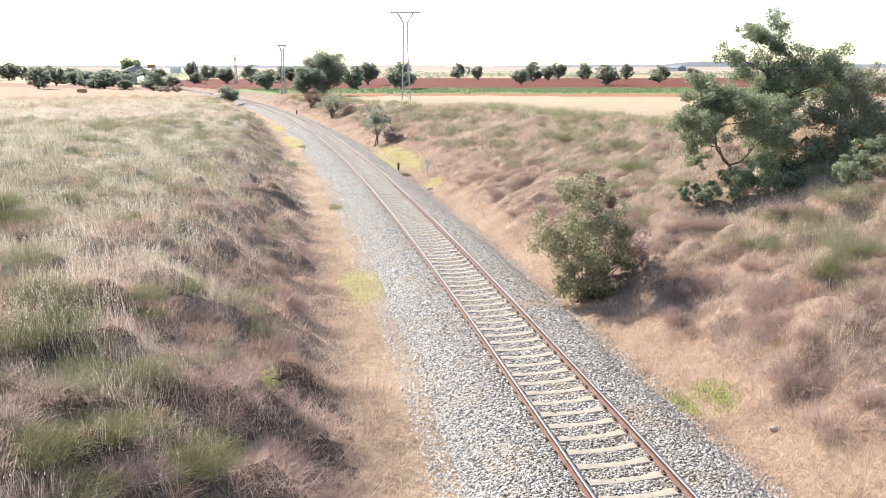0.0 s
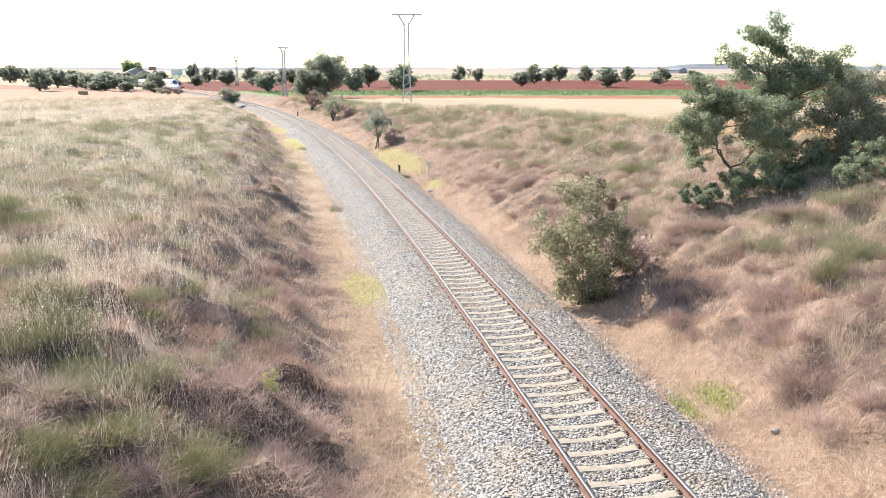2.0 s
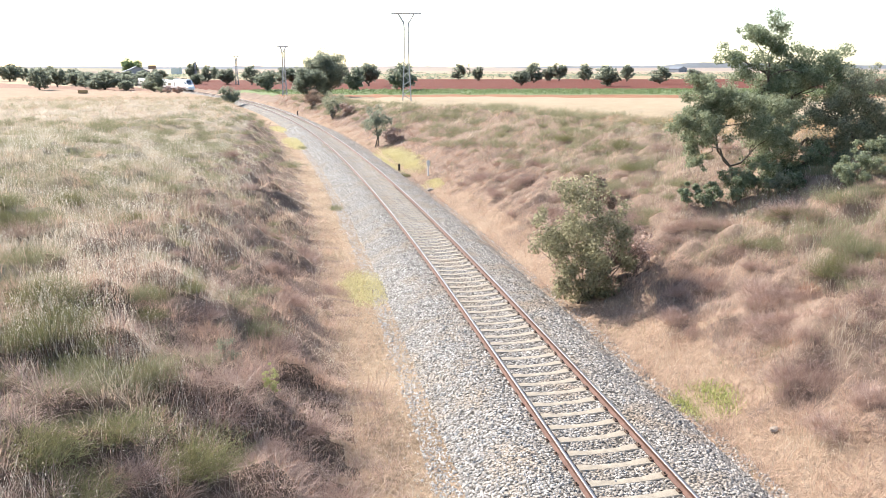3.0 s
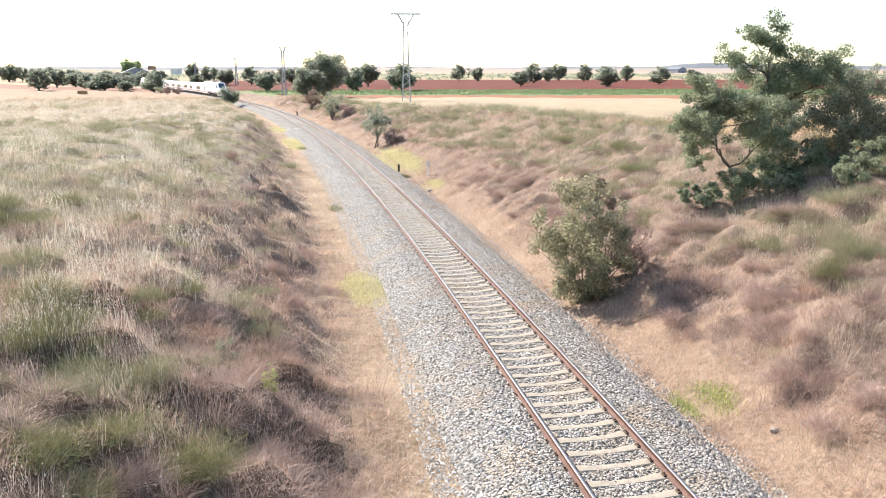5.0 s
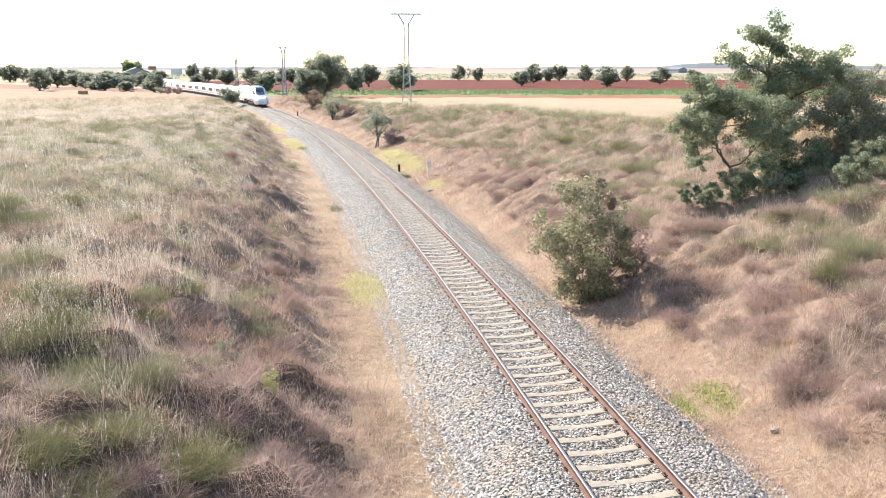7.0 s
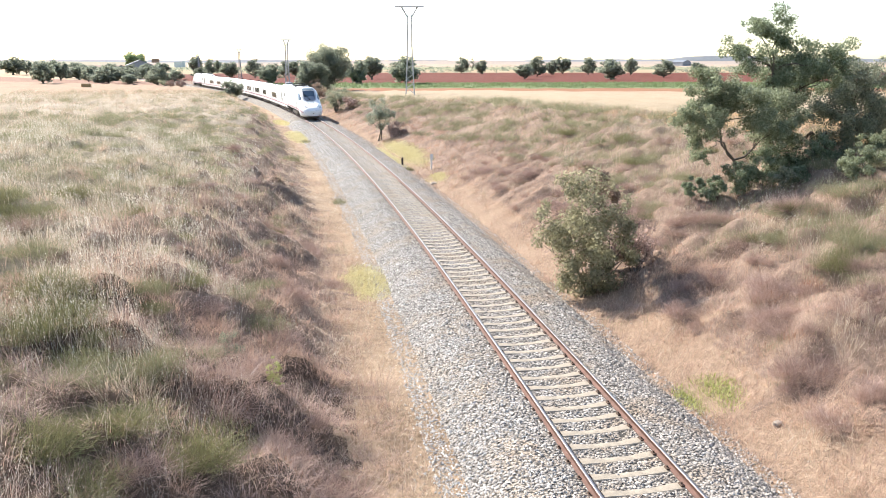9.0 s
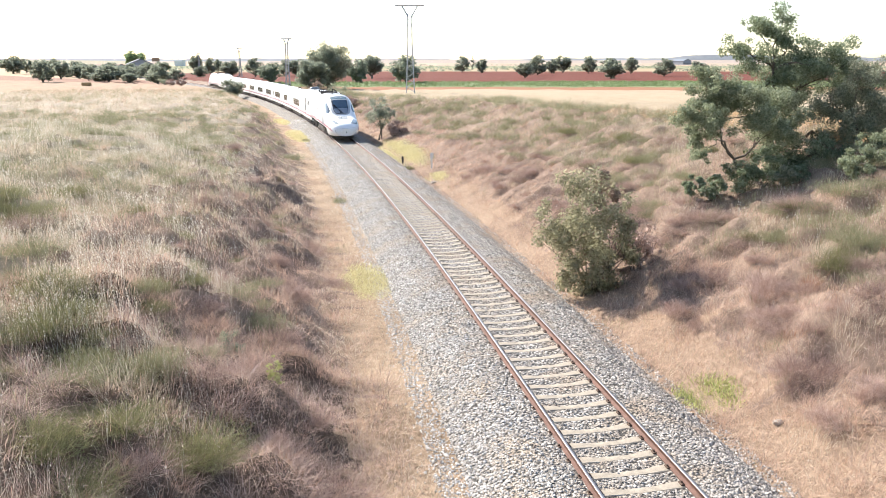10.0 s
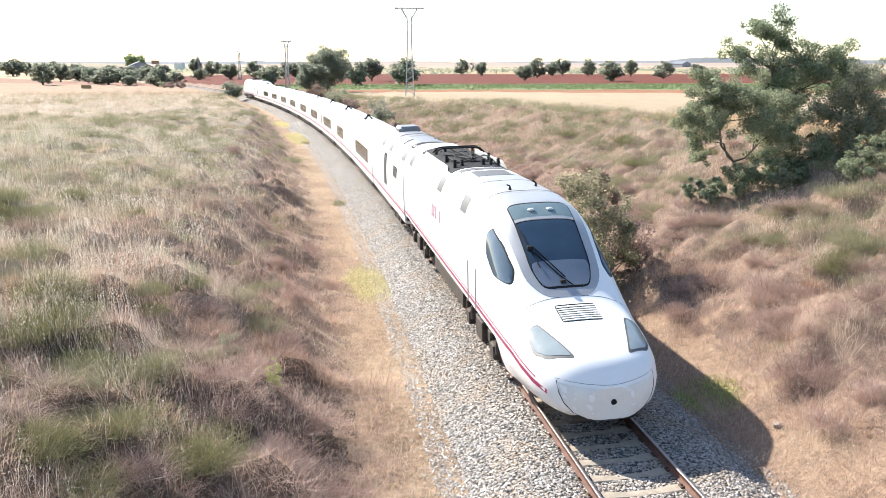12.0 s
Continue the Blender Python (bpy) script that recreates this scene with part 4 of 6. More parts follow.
    for d in (6.35, 8.2):
        part("roof_seam", rods([(top(a, d, 0), top(b, d, 0)) for a, b in zip(rib, rib[1:])], .012, 5), M_LOUVRE, car)
    for y in (y0 - 5.6, y0 - 16.2):
        bogie(car, y)
    part("gangway", boxes((-1.38, 1.38, y0 - L - .32, y0 - L + .02, .75, 2.9), (-1.18, 1.18, y0 - L - .32, y0 - L + .02, 2.88, 3.42), (-.9, .9, y0 - L - .32, y0 - L + .02, 3.4, 3.74)), M_BLACK, car, "black gangway bellows")
    return car


class Coach:
    """Shell of a low trailer car."""
    length, width, height, foot = 12.86, 1.47, 3.38, .55

    def __init__(self, h0, h1, length, taper=0.0):
        self.h0, self.h1, self.length, self.taper = h0, h1, length, taper

    def zt(self, d):
        return self.h0 + (self.h1 - self.h0) * float(smooth_step(d, self.length - self.taper, self.length)) if self.taper else self.h0

    def flank(self, z, d):
        zs, zt = 1.7, self.zt(d)
        if z <= zs:
            return self.width * (1 - 0.03 * min(1.2, zs - z) ** 2)
        return self.width * max(0.0, 1 - min(1, (z - zs) / (zt - zs)) ** 3.0) ** (1 / 3.0)

    def roof(self, x, d):
        return 1.7 + (self.zt(d) - 1.7) * max(0.0, 1 - min(1, abs(x) / self.width) ** 3.0) ** (1 / 3.0)

    def ring(self, d):
        half = [(self.flank(self.foot, d) * .93, self.foot), (self.flank(self.foot, d), self.foot + .06), (self.flank(1.0, d), 1.0)]
        for i in range(15):
            a = math.pi / 2 * i / 14
            half.append((self.width * math.cos(a) ** (2 / 3.0), 1.7 + (self.zt(d) - 1.7) * math.sin(a) ** (2 / 3.0)))
        return half + [(-x, z) for x, z in half[-2::-1]]


def trim(car, sh, y0, L):
    for sx in (-1, 1):
        side_strip(sh, y0, 0, L, .98, 1.07, sx, M_STRIPE, "stripe", car, "burgundy stripe", 3)
        side_strip(sh, y0, 0, L, 1.13, 1.16, sx, M_STRIPE, "pinstripe", car, "thin burgundy line", 3)


def passenger_car(label, first, panes, small=None):
    L = 12.86
    sh = Coach(3.38, 3.38, L)
    car = thing("passenger_car", label, "train passenger car", group="train vehicles")
    y0 = L / 2
    part("body", shell(sh, [0, .08, 1, 3, 6, 9, 11.8, L - .08, L], M_WHITE, y0), None, car)
    trim(car, sh, y0, L)
    for sx in (-1, 1):
        lift = lambda d, z, h: Vector((sx * (sh.flank(z, d) + h), y0 - d, z))
        for k in range(panes):
            d = first + k * 1.18
            part("window", patch(rounded([(d, 1.52), (d + 1.06, 1.52), (d + 1.06, 2.36), (d, 2.36)], .1, 3), lift, .006, M_WINDOW, "window", 2), None, car, "window tinted with the brown of the reflected bank")
        if small:
            part("window", patch(rounded([(small, 1.45), (small + .6, 1.45), (small + .6, 2.36), (small, 2.36)], .08, 3), lift, .006, M_WINDOW, "window", 2), None, car, "small window tinted with the brown of the reflected bank")
        part("side_skirt", boxes((sx * 1.28 - .05, sx * 1.28 + .05, -y0 + 1.1, y0 - 1.1, .3, .58), bevel=.01), M_UNDER, car, "dark lower skirt")
    part("gangway", boxes((-1.36, 1.36, -y0 - .30, -y0 + .02, .6, 2.5), (-1.14, 1.14, -y0 - .30, -y0 + .02, 2.48, 2.92), (-.82, .82, -y0 - .30, -y0 + .02, 2.9, 3.2)), M_BLACK, car, "black gangway bellows")
    bm = bmesh.new()
    for sx in (-1, 1):
        rod(bm, (sx * .32, -y0 + .3, 3.34), (0, -y0 - .1, 3.66), .05)
        rod(bm, (sx * .32, -y0 - .5, 3.34), (0, -y0 - .1, 3.66), .05)
    box(bm, -.12, .12, -y0 - .25, -y0 + .05, 3.58, 3.72, .03)
    part("roof_damper", bm, M_BLACK, car, "black roof damper")
    ax = part("axle_frame", boxes((-1.15, 1.15, -y0 - .45, -y0 + .2, .3, .62), bevel=.05), M_UNDER, car, "dusty axle frame")
    for sx in (-1, 1):
        bm = bmesh.new()
        rod(bm, (sx * .78, -y0 - .14, .44), (sx * .93, -y0 - .14, .44), .44, sides=24)
        part("wheel", bm, M_STEEL, ax, "worn steel wheel", True)
    return car


def machine_car(label):
    """Car between a power car and the coaches: engine louvres, exhaust hump."""
    L = 12.0
    sh = Coach(3.95, 3.38, L, 2.6)
    car = thing("machine_car", label, "train machine car", group="train vehicles")
    y0 = L / 2
    part("body", shell(sh, [0, .08, 1, 3, 6, 9, 9.6, 10.2, 10.8, 11.4, L - .08, L], M_WHITE, y0), None, car)
    trim(car, sh, y0, L)
    top = lambda x, d, h: Vector((x, y0 - d, sh.roof(x, d) + h))
    part("roof_panel", patch(rounded([(-1.27, .3), (1.27, .3), (1.27, 7.0), (-1.27, 7.0)], .1), top, .012, M_ROOF, "roof_panel", 6), None, car, "grey roof panel")
    hump = part("exhaust_hump", boxes((-.55, .55, y0 - 8.4, y0 - 6.9, 3.8, 4.2), bevel=.12), M_ROOF, car, "grey exhaust hump")
    for x0, x1, d0, d1 in ((-.95, .95, 5.2, 5.42), (-.95, -.5, 2.7, 2.98), (.5, .95, 2.7, 2.98), (-.9, .9, .3, 1.1)):
        part("roof_slot", patch(rounded([(x0, d0), (x1, d0), (x1, d1), (x0, d1)], .06), top, .02, M_BLACK, "roof_slot", 3), None, car, "black roof slot")
    part("roof_rail", rods([(top(a, 4.2, .0), top(b, 4.2, .0)) for a, b in zip(np.linspace(-1.25, 1.25, 12)[:-1], np.linspace(-1.25, 1.25, 12)[1:])], .02, 5), M_LOUVRE, car)
    for sx in (-1, 1):
        lift = lambda d, z, h: Vector((sx * (sh.flank(z, d) + h), y0 - d, z))
        for a, b, z0, z1 in ((5.6, 6.6, 1.45, 3.0), (2.0, 3.2, 2.25, 2.75)):
            lv = part("louvre", patch([(a, z0), (b, z0), (b, z1), (a, z1)], lift, .006, M_BLACK, "louvre", 3), None, car, "dark louvred intake")
            for k in range(int((z1 - z0) / .12)):
                side_strip(sh, y0, a + .03, b - .03, z0 + .04 + k * .12, z0 + .09 + k * .12, sx, M_LOUVRE, "louvre_blade", lv, proud=.02)
        for a in (.5, 4.6, 7.4):
            part("shoulder_vent", patch(rounded([(a, 3.22), (a + .8, 3.22), (a + .8, 3.62), (a, 3.62)], .03), lift, .008, M_LOUVRE, "shoulder_vent", 3), None, car, "grey louvred vent")
        part("side_skirt", boxes((sx * 1.28 - .05, sx * 1.28 + .05, -y0 + 1.2, y0 - 5.2, .3, .46), bevel=.01), M_UNDER, car)
    bogie(car, y0 - 2.4, (-.9, .9))
    part("gangway", boxes((-1.36, 1.36, -y0 - .30, -y0 + .02, .6, 2.5), (-1.14, 1.14, -y0 - .30, -y0 + .02, 2.48, 2.92), (-.82, .82, -y0 - .30, -y0 + .02, 2.9, 3.2)), M_BLACK, car, "black gangway bellows")
    return car


TRAIN = []   # vehicle, place of its middle behind the nose, half its wheelbase, turned round
_lead = power_car("white express power car with silver windscreen mask and burgundy stripe")
TRAIN.append((_lead, Nose.length / 2, 5.3, False))
_mach = machine_car("white machine car with dark louvres and grey roof panel")
TRAIN.append((_mach, 19.9 + 6, 4.2, False))
_pos = 32.2
for _k, (_first, _n, _small) in enumerate(((1.9, 6, None), (4.6, 4, None), (1.8, 6, 10.6), (2.2, 6, None), (1.8, 6, None), (2.2, 6, None), (1.9, 6, None), (2.2, 6, None), (1.9, 6, None))):
    _c = passenger_car("white low passenger car with dark windows and burgundy stripe", _first, _n, _small)
    TRAIN.append((_c, _pos + 6.43, 6.3, False))
    _pos += 13.14
_m2 = copy_thing(_mach, Matrix())
TRAIN.append((_m2, _pos + 6, 4.2, True))
_p2 = copy_thing(_lead, Matrix())
_p2["label"] = "white trailing express power car with silver windscreen mask"
TRAIN.append((_p2, _pos + 12.3 + Nose.length / 2, 5.3, True))


def vehicle_pose(s, half, turned):
    a, b = [Vector([float(v) for v in at_track(np.array(s + o), np.array(0.05))]) for o in (-half, half)]
    fwd = (a - b).normalized() * (-1 if turned else 1)
    ang = float(np.interp(s, _ss, _head))
    up = Vector((-CANT * math.cos(ang), -CANT * math.sin(ang), 1)).normalized()
    x = fwd.cross(up).normalized()
    m = Matrix((x, fwd, x.cross(fwd))).transposed().to_4x4()
    m.translation = (a + b) / 2
    return m


SPEED, NOSE_END = 30.93, 14.72


def motions():
    for car, mid, half, turned in TRAIN:
        walk(car, [(t, vehicle_pose(NOSE_END + SPEED * (12.0 - t) + mid, half, turned)) for t in np.arange(0, 12.01, 0.5)])

# ---- vegetation ----
def blade_mesh(name, P, height, width, lean, mat, seed, seg=2, head=1.0, drift=(0.06, -0.08), away=None):
    """One bent blade at each place of P; heights and leans vary."""
    r = np.random.RandomState(seed)
    n = len(P)
    a = r.uniform(0, 6.283, n)
    h = height * r.uniform(0.55, 1.3, n)
    k = np.clip(lean * r.uniform(0.3, 1.7, n), 0, 1.4)
    if away is not None:      # stems of a clump fall outwards
        a = np.where(np.isnan(away), a, away + r.normal(0, .5, n))
        h = np.where(np.isnan(away), h, h * 1.25)
    d = np.stack([np.cos(a), np.sin(a)], 1)
    out = d * np.sin(k)[:, None] + np.array(drift) * lean
    up = np.cos(k) * 1.0
    side = np.stack([-np.sin(a + r.uniform(-1, 1, n)), np.cos(a), np.zeros(n)], 1) * (width * r.uniform(0.6, 1.4, n))[:, None] / 2
    base = P - np.array([0, 0, 0.03])
    mid = base.copy()
    g = .8 if head > 1.5 else .55      # seed heads sit high
    mid[:, :2] += out * (h * (g - .06))[:, None]
    mid[:, 2] += h * (g + .06) * np.maximum(up, .12)
    tip = base.copy()
    tip[:, :2] += out * (h * 1.15)[:, None]
    tip[:, 2] += h * np.maximum(up, .1)
    if seg == 1:
        V = np.stack([base - side, base + side, tip], 1).reshape(-1, 3)
        F = np.arange(3 * n).reshape(-1, 3)
    else:
        V = np.stack([base, mid - side * head, mid + side * head, tip], 1).reshape(-1, 3)
        F = (np.array([(0, 2, 1), (1, 2, 3)])[None] + 4 * np.arange(n)[:, None, None]).reshape(-1, 3)
    return mesh_of(name, V, F, mat)


def scatter(count, s0, s1, l0, l1, seed, clump=0.16, per=9, skew=1.0):
    """Places in tufts on the ground between two bounds along and across the track."""
    r = np.random.RandomState(seed)
    k = max(1, count // per)
    s, l = s0 + (s1 - s0) * r.rand(k) ** skew, r.uniform(l0, l1, k)
    s = np.repeat(s, per) + r.normal(0, clump, k * per)
    l = np.repeat(l, per) + r.normal(0, clump, k * per)
    return s, l, np.repeat(np.arange(k), per)


def place(s, l):
    p = at_track(s, l)
    p[:, 2] = ground_height(s, l)
    return p


KINDS = {}   # material, label, height, width, lean, head
KINDS["straw"] = (M_STRAW, "pale dry oat grass", .40, .0042, .62, 1.6)
KINDS["pink"] = (M_PINK, "pinkish dry grass", .31, .0058, .85, 1.2)
KINDS["dead"] = (M_DEAD, "tangled dead brown herbs", .38, .0058, 1.0, 1.0)
KINDS["rust"] = (M_RUST, "russet dead herbs", .30, .007, .85, 1.0)
KINDS["grey"] = (M_GREYBROOM, "grey-green wiry broom grass", .44, .0056, .6, 1.0)
KINDS["litter"] = (M_PINK, "flattened straw litter", .30, .0065, 1.35, 1.0)


def mix_of(side, s, q):
    """Weights of the kinds at s metres along, q metres from the track."""
    if side < 0:
        far = smooth_step(s, 22, 60)
        low = (1 - smooth_step(q, 7.2, 9.6)) * (1 - .72 * smooth_step(s, 30, 52) * smooth_step(q, 4.5, 6))
        w = {"straw": (1 - low) * (.1 + .5 * smooth_step(s, 20, 34) + 1.1 * far) + .2 * smooth_step(s, 19, 32), "pink": .45 + 1.25 * smooth_step(s, 13, 21) * (1 - .75 * smooth_step(q, 9.5, 12) * smooth_step(s, 20, 30)), "dead": 1.0 * low + 1.25 * (1 - smooth_step(s, 13, 22)),
             "rust": .10 * low + .03, "grey": (1 - low) * (.34 + .75 * smooth_step(s, 20, 30)) + .06 * low}
    else:
        up = smooth_step(q, 7.0, 10.5)
        foot = 1 - smooth_step(q, 4.8, 7.0)
        w = {"straw": .16 + .25 * up * smooth_step(s, 40, 80), "pink": .8 * (1 - .5 * up) + .3 * foot, "dead": .62 * (1 - up) * (1 - foot * .7) + .16, "rust": .26 * (1 - foot) * (1 - up * .6) + .02,
             "grey": 1.5 * up + .1, "litter": .8 * foot + .1 * (1 - up)}
    return w


WEEDS = [  # s, lat, half length, half width, count, height of the low weed patches
    (29.5, -3.6, 2.2, .9, 9000, .13), (90.0, -3.5, 6.5, 1.15, 12000, .2), (111.5, -3.8, 5.0, .9, 5000, .25), (69.5, 4.05, 8.5, 1.35, 24000, .18), (54.2, 3.85, 1.7, .65, 4000, .14), (17.4, 3.6, .9, .65, 3000, .15)]


def clear_of_weeds(s, l):
    out = np.ones(len(s), bool)
    for a, b, c, d, _, _ in WEEDS:
        out &= ((s - a) / c) ** 2 + ((l - b) / d) ** 2 > .9
    return out


def meadow():
    pools = {}
    zones = [  # count, s0, s1, lat0, lat1, blades, size
        (84000, 8, 20, -15, -3.9, 2, 1.0, 1.0), (104000, 19, 40, -27, -3.9, 2, 1.15, 1.0), (64000, 39, 80, -44, -4.0, 1, 1.5, 1.0), (76000, 78, 185, -46, -4.0, 1, 2.0, 1.0),
        (74000, 11, 25, 2.9, 14, 2, 1.0, 1.0), (84000, 24, 50, 2.9, 19, 2, 1.15, 1.0), (78000, 49, 95, 3.0, 20, 1, 1.5, 1.0), (46000, 94, 190, 3.1, 13, 1, 2.0, 1.0)]
    for z, (count, s0, s1, l0, l1, seg, size, skew) in enumerate(zones):
        s, l, tuft = scatter(int(count * .5), s0, s1, l0, l1, 40 + z, .13 * size, 10)
        sc, lc, tc = scatter(int(count * .5), s0, s1, l0, l1, 240 + z, .12 * size, 55)
        mid_s, mid_l = (np.repeat(v.reshape(-1, 55).mean(1), 55) for v in (sc, lc))
        head_at = np.interp(sc, _ss, _head)
        out = np.arctan2(sc - mid_s, lc - mid_l) + head_at
        away = np.concatenate([np.full(len(s), np.nan), out])
        s, l, tuft = np.concatenate([s, sc]), np.concatenate([l, lc]), np.concatenate([tuft, tc + tuft.max() + 1])
        r = np.random.RandomState(90 + z)
        side = -1 if l1 < 0 else 1
        p = at_track(s, l)
        patchy = 0.5 + 0.5 * smooth_noise(p[:, 0], p[:, 1], 3.5, 21)
        patchy2 = 0.5 + 0.5 * smooth_noise(p[:, 0], p[:, 1], 2.2, 33)
        w = mix_of(side, s, np.abs(l))
        names = list(w)
        W = np.stack([np.broadcast_to(np.asarray(w[k], float), s.shape) for k in names], 1).copy()
        for i, k in enumerate(names):
            W[:, i] *= {"grey": .2 + 2.2 * patchy ** 2, "dead": .3 + 1.6 * (1 - patchy), "pink": .5 + patchy2, "rust": 3 * patchy2 ** 4 + .1, "straw": .5 + 1.2 * (1 - patchy2), "litter": 1}[k]
        W /= W.sum(1)[:, None]
        rise, fall, cell = mounds(p[:, 0], p[:, 1], 1.15 if s0 < 45 else 2.7, 1 if s0 < 45 else 2)
        u = np.where(r.rand(len(s)) < .62, cell, np.random.RandomState(70 + z).rand(tuft.max() + 1)[tuft])
        away = np.where(np.isnan(away) & (r.rand(len(s)) < .6), fall, away)
        pick = (u[:, None] > np.cumsum(W, 1)).sum(1).clip(0, len(names) - 1)
        q = np.abs(l)
        keep = (r.rand(len(s)) < (.5 * smooth_step(q, 3.3, 4.0) + .5 * smooth_step(q, 4.1, 5.3) if side < 0 else .6 + .4 * smooth_step(q, 3.2, 5.5)))
        if s0 < 45:      # the hollows between tussocks stay half bare
            keep &= r.rand(len(s)) < (.12 + .6 * smooth_step(s, 17, 25) if side < 0 else .4) + 1.8 * rise + (smooth_step(q, 10, 13) if side < 0 else 0)
        keep &= clear_of_weeds(s, l)
        for i, k in enumerate(names):
            j = (pick == i) & keep
            if j.any():
                pools.setdefault(k, []).append((place(s[j], l[j]), seg, size, z, away[j]))
    for k, groups in pools.items():
        mat, label, h, wd, lean, head = KINDS[k]
        ob = None
        for P, seg, size, z, aw in groups:
            me = blade_mesh(k + "_grass", P, h * (1 + (size - 1) * .35) * (.9 if z in (4, 5) else 1), wd * size * (1 if seg == 2 else 1.9), lean, mat, 300 + z, seg, head, away=aw)
            ob2 = new("dry_grass" if k != "grey" else "broom_grass", me)
            tagged(ob2, label + " covering the cutting bank", "grass", kind="stuff")
    # thin litter on the verges
    for z, (count, s0, s1, l0, l1) in enumerate(((60000, 9, 80, -5.4, -2.75), (40000, 10, 75, 2.8, 8.0), (30000, 10, 60, 3.2, 9.0), (30000, 9, 40, -9.5, -3.3), (26000, 10, 60, 3.0, 6.2))):
        s, l, _ = scatter(count, s0, s1, l0, l1, 160 + z, .2, 6, 1.5)
        j = clear_of_weeds(s, l)
        P = place(s[j], l[j])
        tagged(new("straw_litter", blade_mesh("straw_litter", P, .17, .014, 1.25, (M_STRAW, M_PINK, M_DEAD, M_PINK, M_STRAW)[z], 170 + z, 1)), "flattened dry straw litter on the verge", "grass", kind="stuff")


meadow()


def long_straws():
    """Single pale stalks that stick out of the tangle."""
    for z, (count, s0, s1, l0, l1) in enumerate(((3600, 8.5, 26, -13, -4.8), (2200, 11, 34, 4.2, 12))):
        s, l, _ = scatter(count, s0, s1, l0, l1, 400 + z, .3, 3)
        tagged(new("dry_stalks", blade_mesh("dry_stalks", place(s, l), .58, .0075, 1.0, M_STRAW, 410 + z, 2, .8)), "single pale dry stalks over the tangled bank", "grass", kind="stuff")


long_straws()


def oat_heads():
    """Nodding pale spikelets on thin stems, three to a stem."""
    for z, (count, s0, s1, l0, l1) in enumerate(((1200, 10, 17, -14, -7.0), (8000, 16, 26, -18, -7.5), (25000, 25, 58, -31, -8), (2600, 22, 48, 9, 17))):
        s, l, _ = scatter(count, s0, s1, l0, l1, 500 + z, .22, 6)
        r = np.random.RandomState(510 + z)
        P = place(s, l)
        P = P[smooth_noise(P[:, 0], P[:, 1], 4.5, 51) > -.15]
        n = len(P)
        a, h = r.uniform(0, 6.283, n), r.uniform(.4, .72, n)
        out = np.stack([np.cos(a), np.sin(a), np.zeros(n)], 1) * (h * r.uniform(.1, .4, n))[:, None]
        top = P + out + np.stack([np.zeros(n), np.zeros(n), h], 1)
        w = np.array([.0022, .001, 0])
        tris = [np.stack([P - w, P + w, top], 1)]
        for k in range(3):
            q = top - np.array([0, 0, .05]) * k + r.normal(0, .016, (n, 3))
            big = (1, 1.25, 1.8, 1.5)[z]
            b, e = r.normal(0, .005 * big, (n, 3)), r.normal(0, .007, (n, 3)) - np.array([0, 0, .022 * big])
            tris.append(np.stack([q - b, q + b, q + e], 1))
        V = np.concatenate(tris).reshape(-1, 3)
        tagged(new("oat_heads", mesh_of("oat_heads", V, np.arange(len(V)).reshape(-1, 3), M_OAT)), "pale nodding oat heads over the bank grass", "grass", kind="stuff")


oat_heads()


def bush_mesh(seed, blades, size, mat, fan=0.95, width=.004, reach=(.12, .34), stray=.4):
    """A cushion of fine stems in several sprays, with a lumpy outline."""
    r = np.random.RandomState(seed)
    n, k = blades, 7
    ca, cq = r.uniform(0, 6.283, k), np.sqrt(r.rand(k)) * .52
    ch, cr = r.uniform(.55, 1.0, k) * (1 - .45 * cq), r.uniform(.34, .58, k)
    j = r.randint(0, k, n)
    a, q = r.uniform(0, 6.283, n), np.sqrt(r.rand(n))
    root = np.stack([cq[j] * np.cos(ca[j]) + .35 * cr[j] * q * np.cos(a), cq[j] * np.sin(ca[j]) + .35 * cr[j] * q * np.sin(a), np.full(n, -.08)], 1)
    lean = q * fan
    d = np.stack([np.sin(lean) * np.cos(a) + .25 * np.cos(ca[j]) * cq[j], np.sin(lean) * np.sin(a) + .25 * np.sin(ca[j]) * cq[j], np.cos(lean)], 1)
    low = root + d * (ch[j] * r.rand(n) ** .6 * .86)[:, None]
    d2 = d + r.normal(0, stray, (n, 3))
    tip = low + d2 * r.uniform(*reach, n)[:, None]
    side = np.cross(d2, r.normal(size=(n, 3)))
    side = side / (np.linalg.norm(side, axis=1)[:, None] + 1e-9) * width * r.uniform(.6, 1.5, (n, 1))
    V = np.stack([low - side, low + side, tip], 1).reshape(-1, 3) * size
    return mesh_of("broom_stems", V, np.arange(3 * n).reshape(-1, 3), mat)


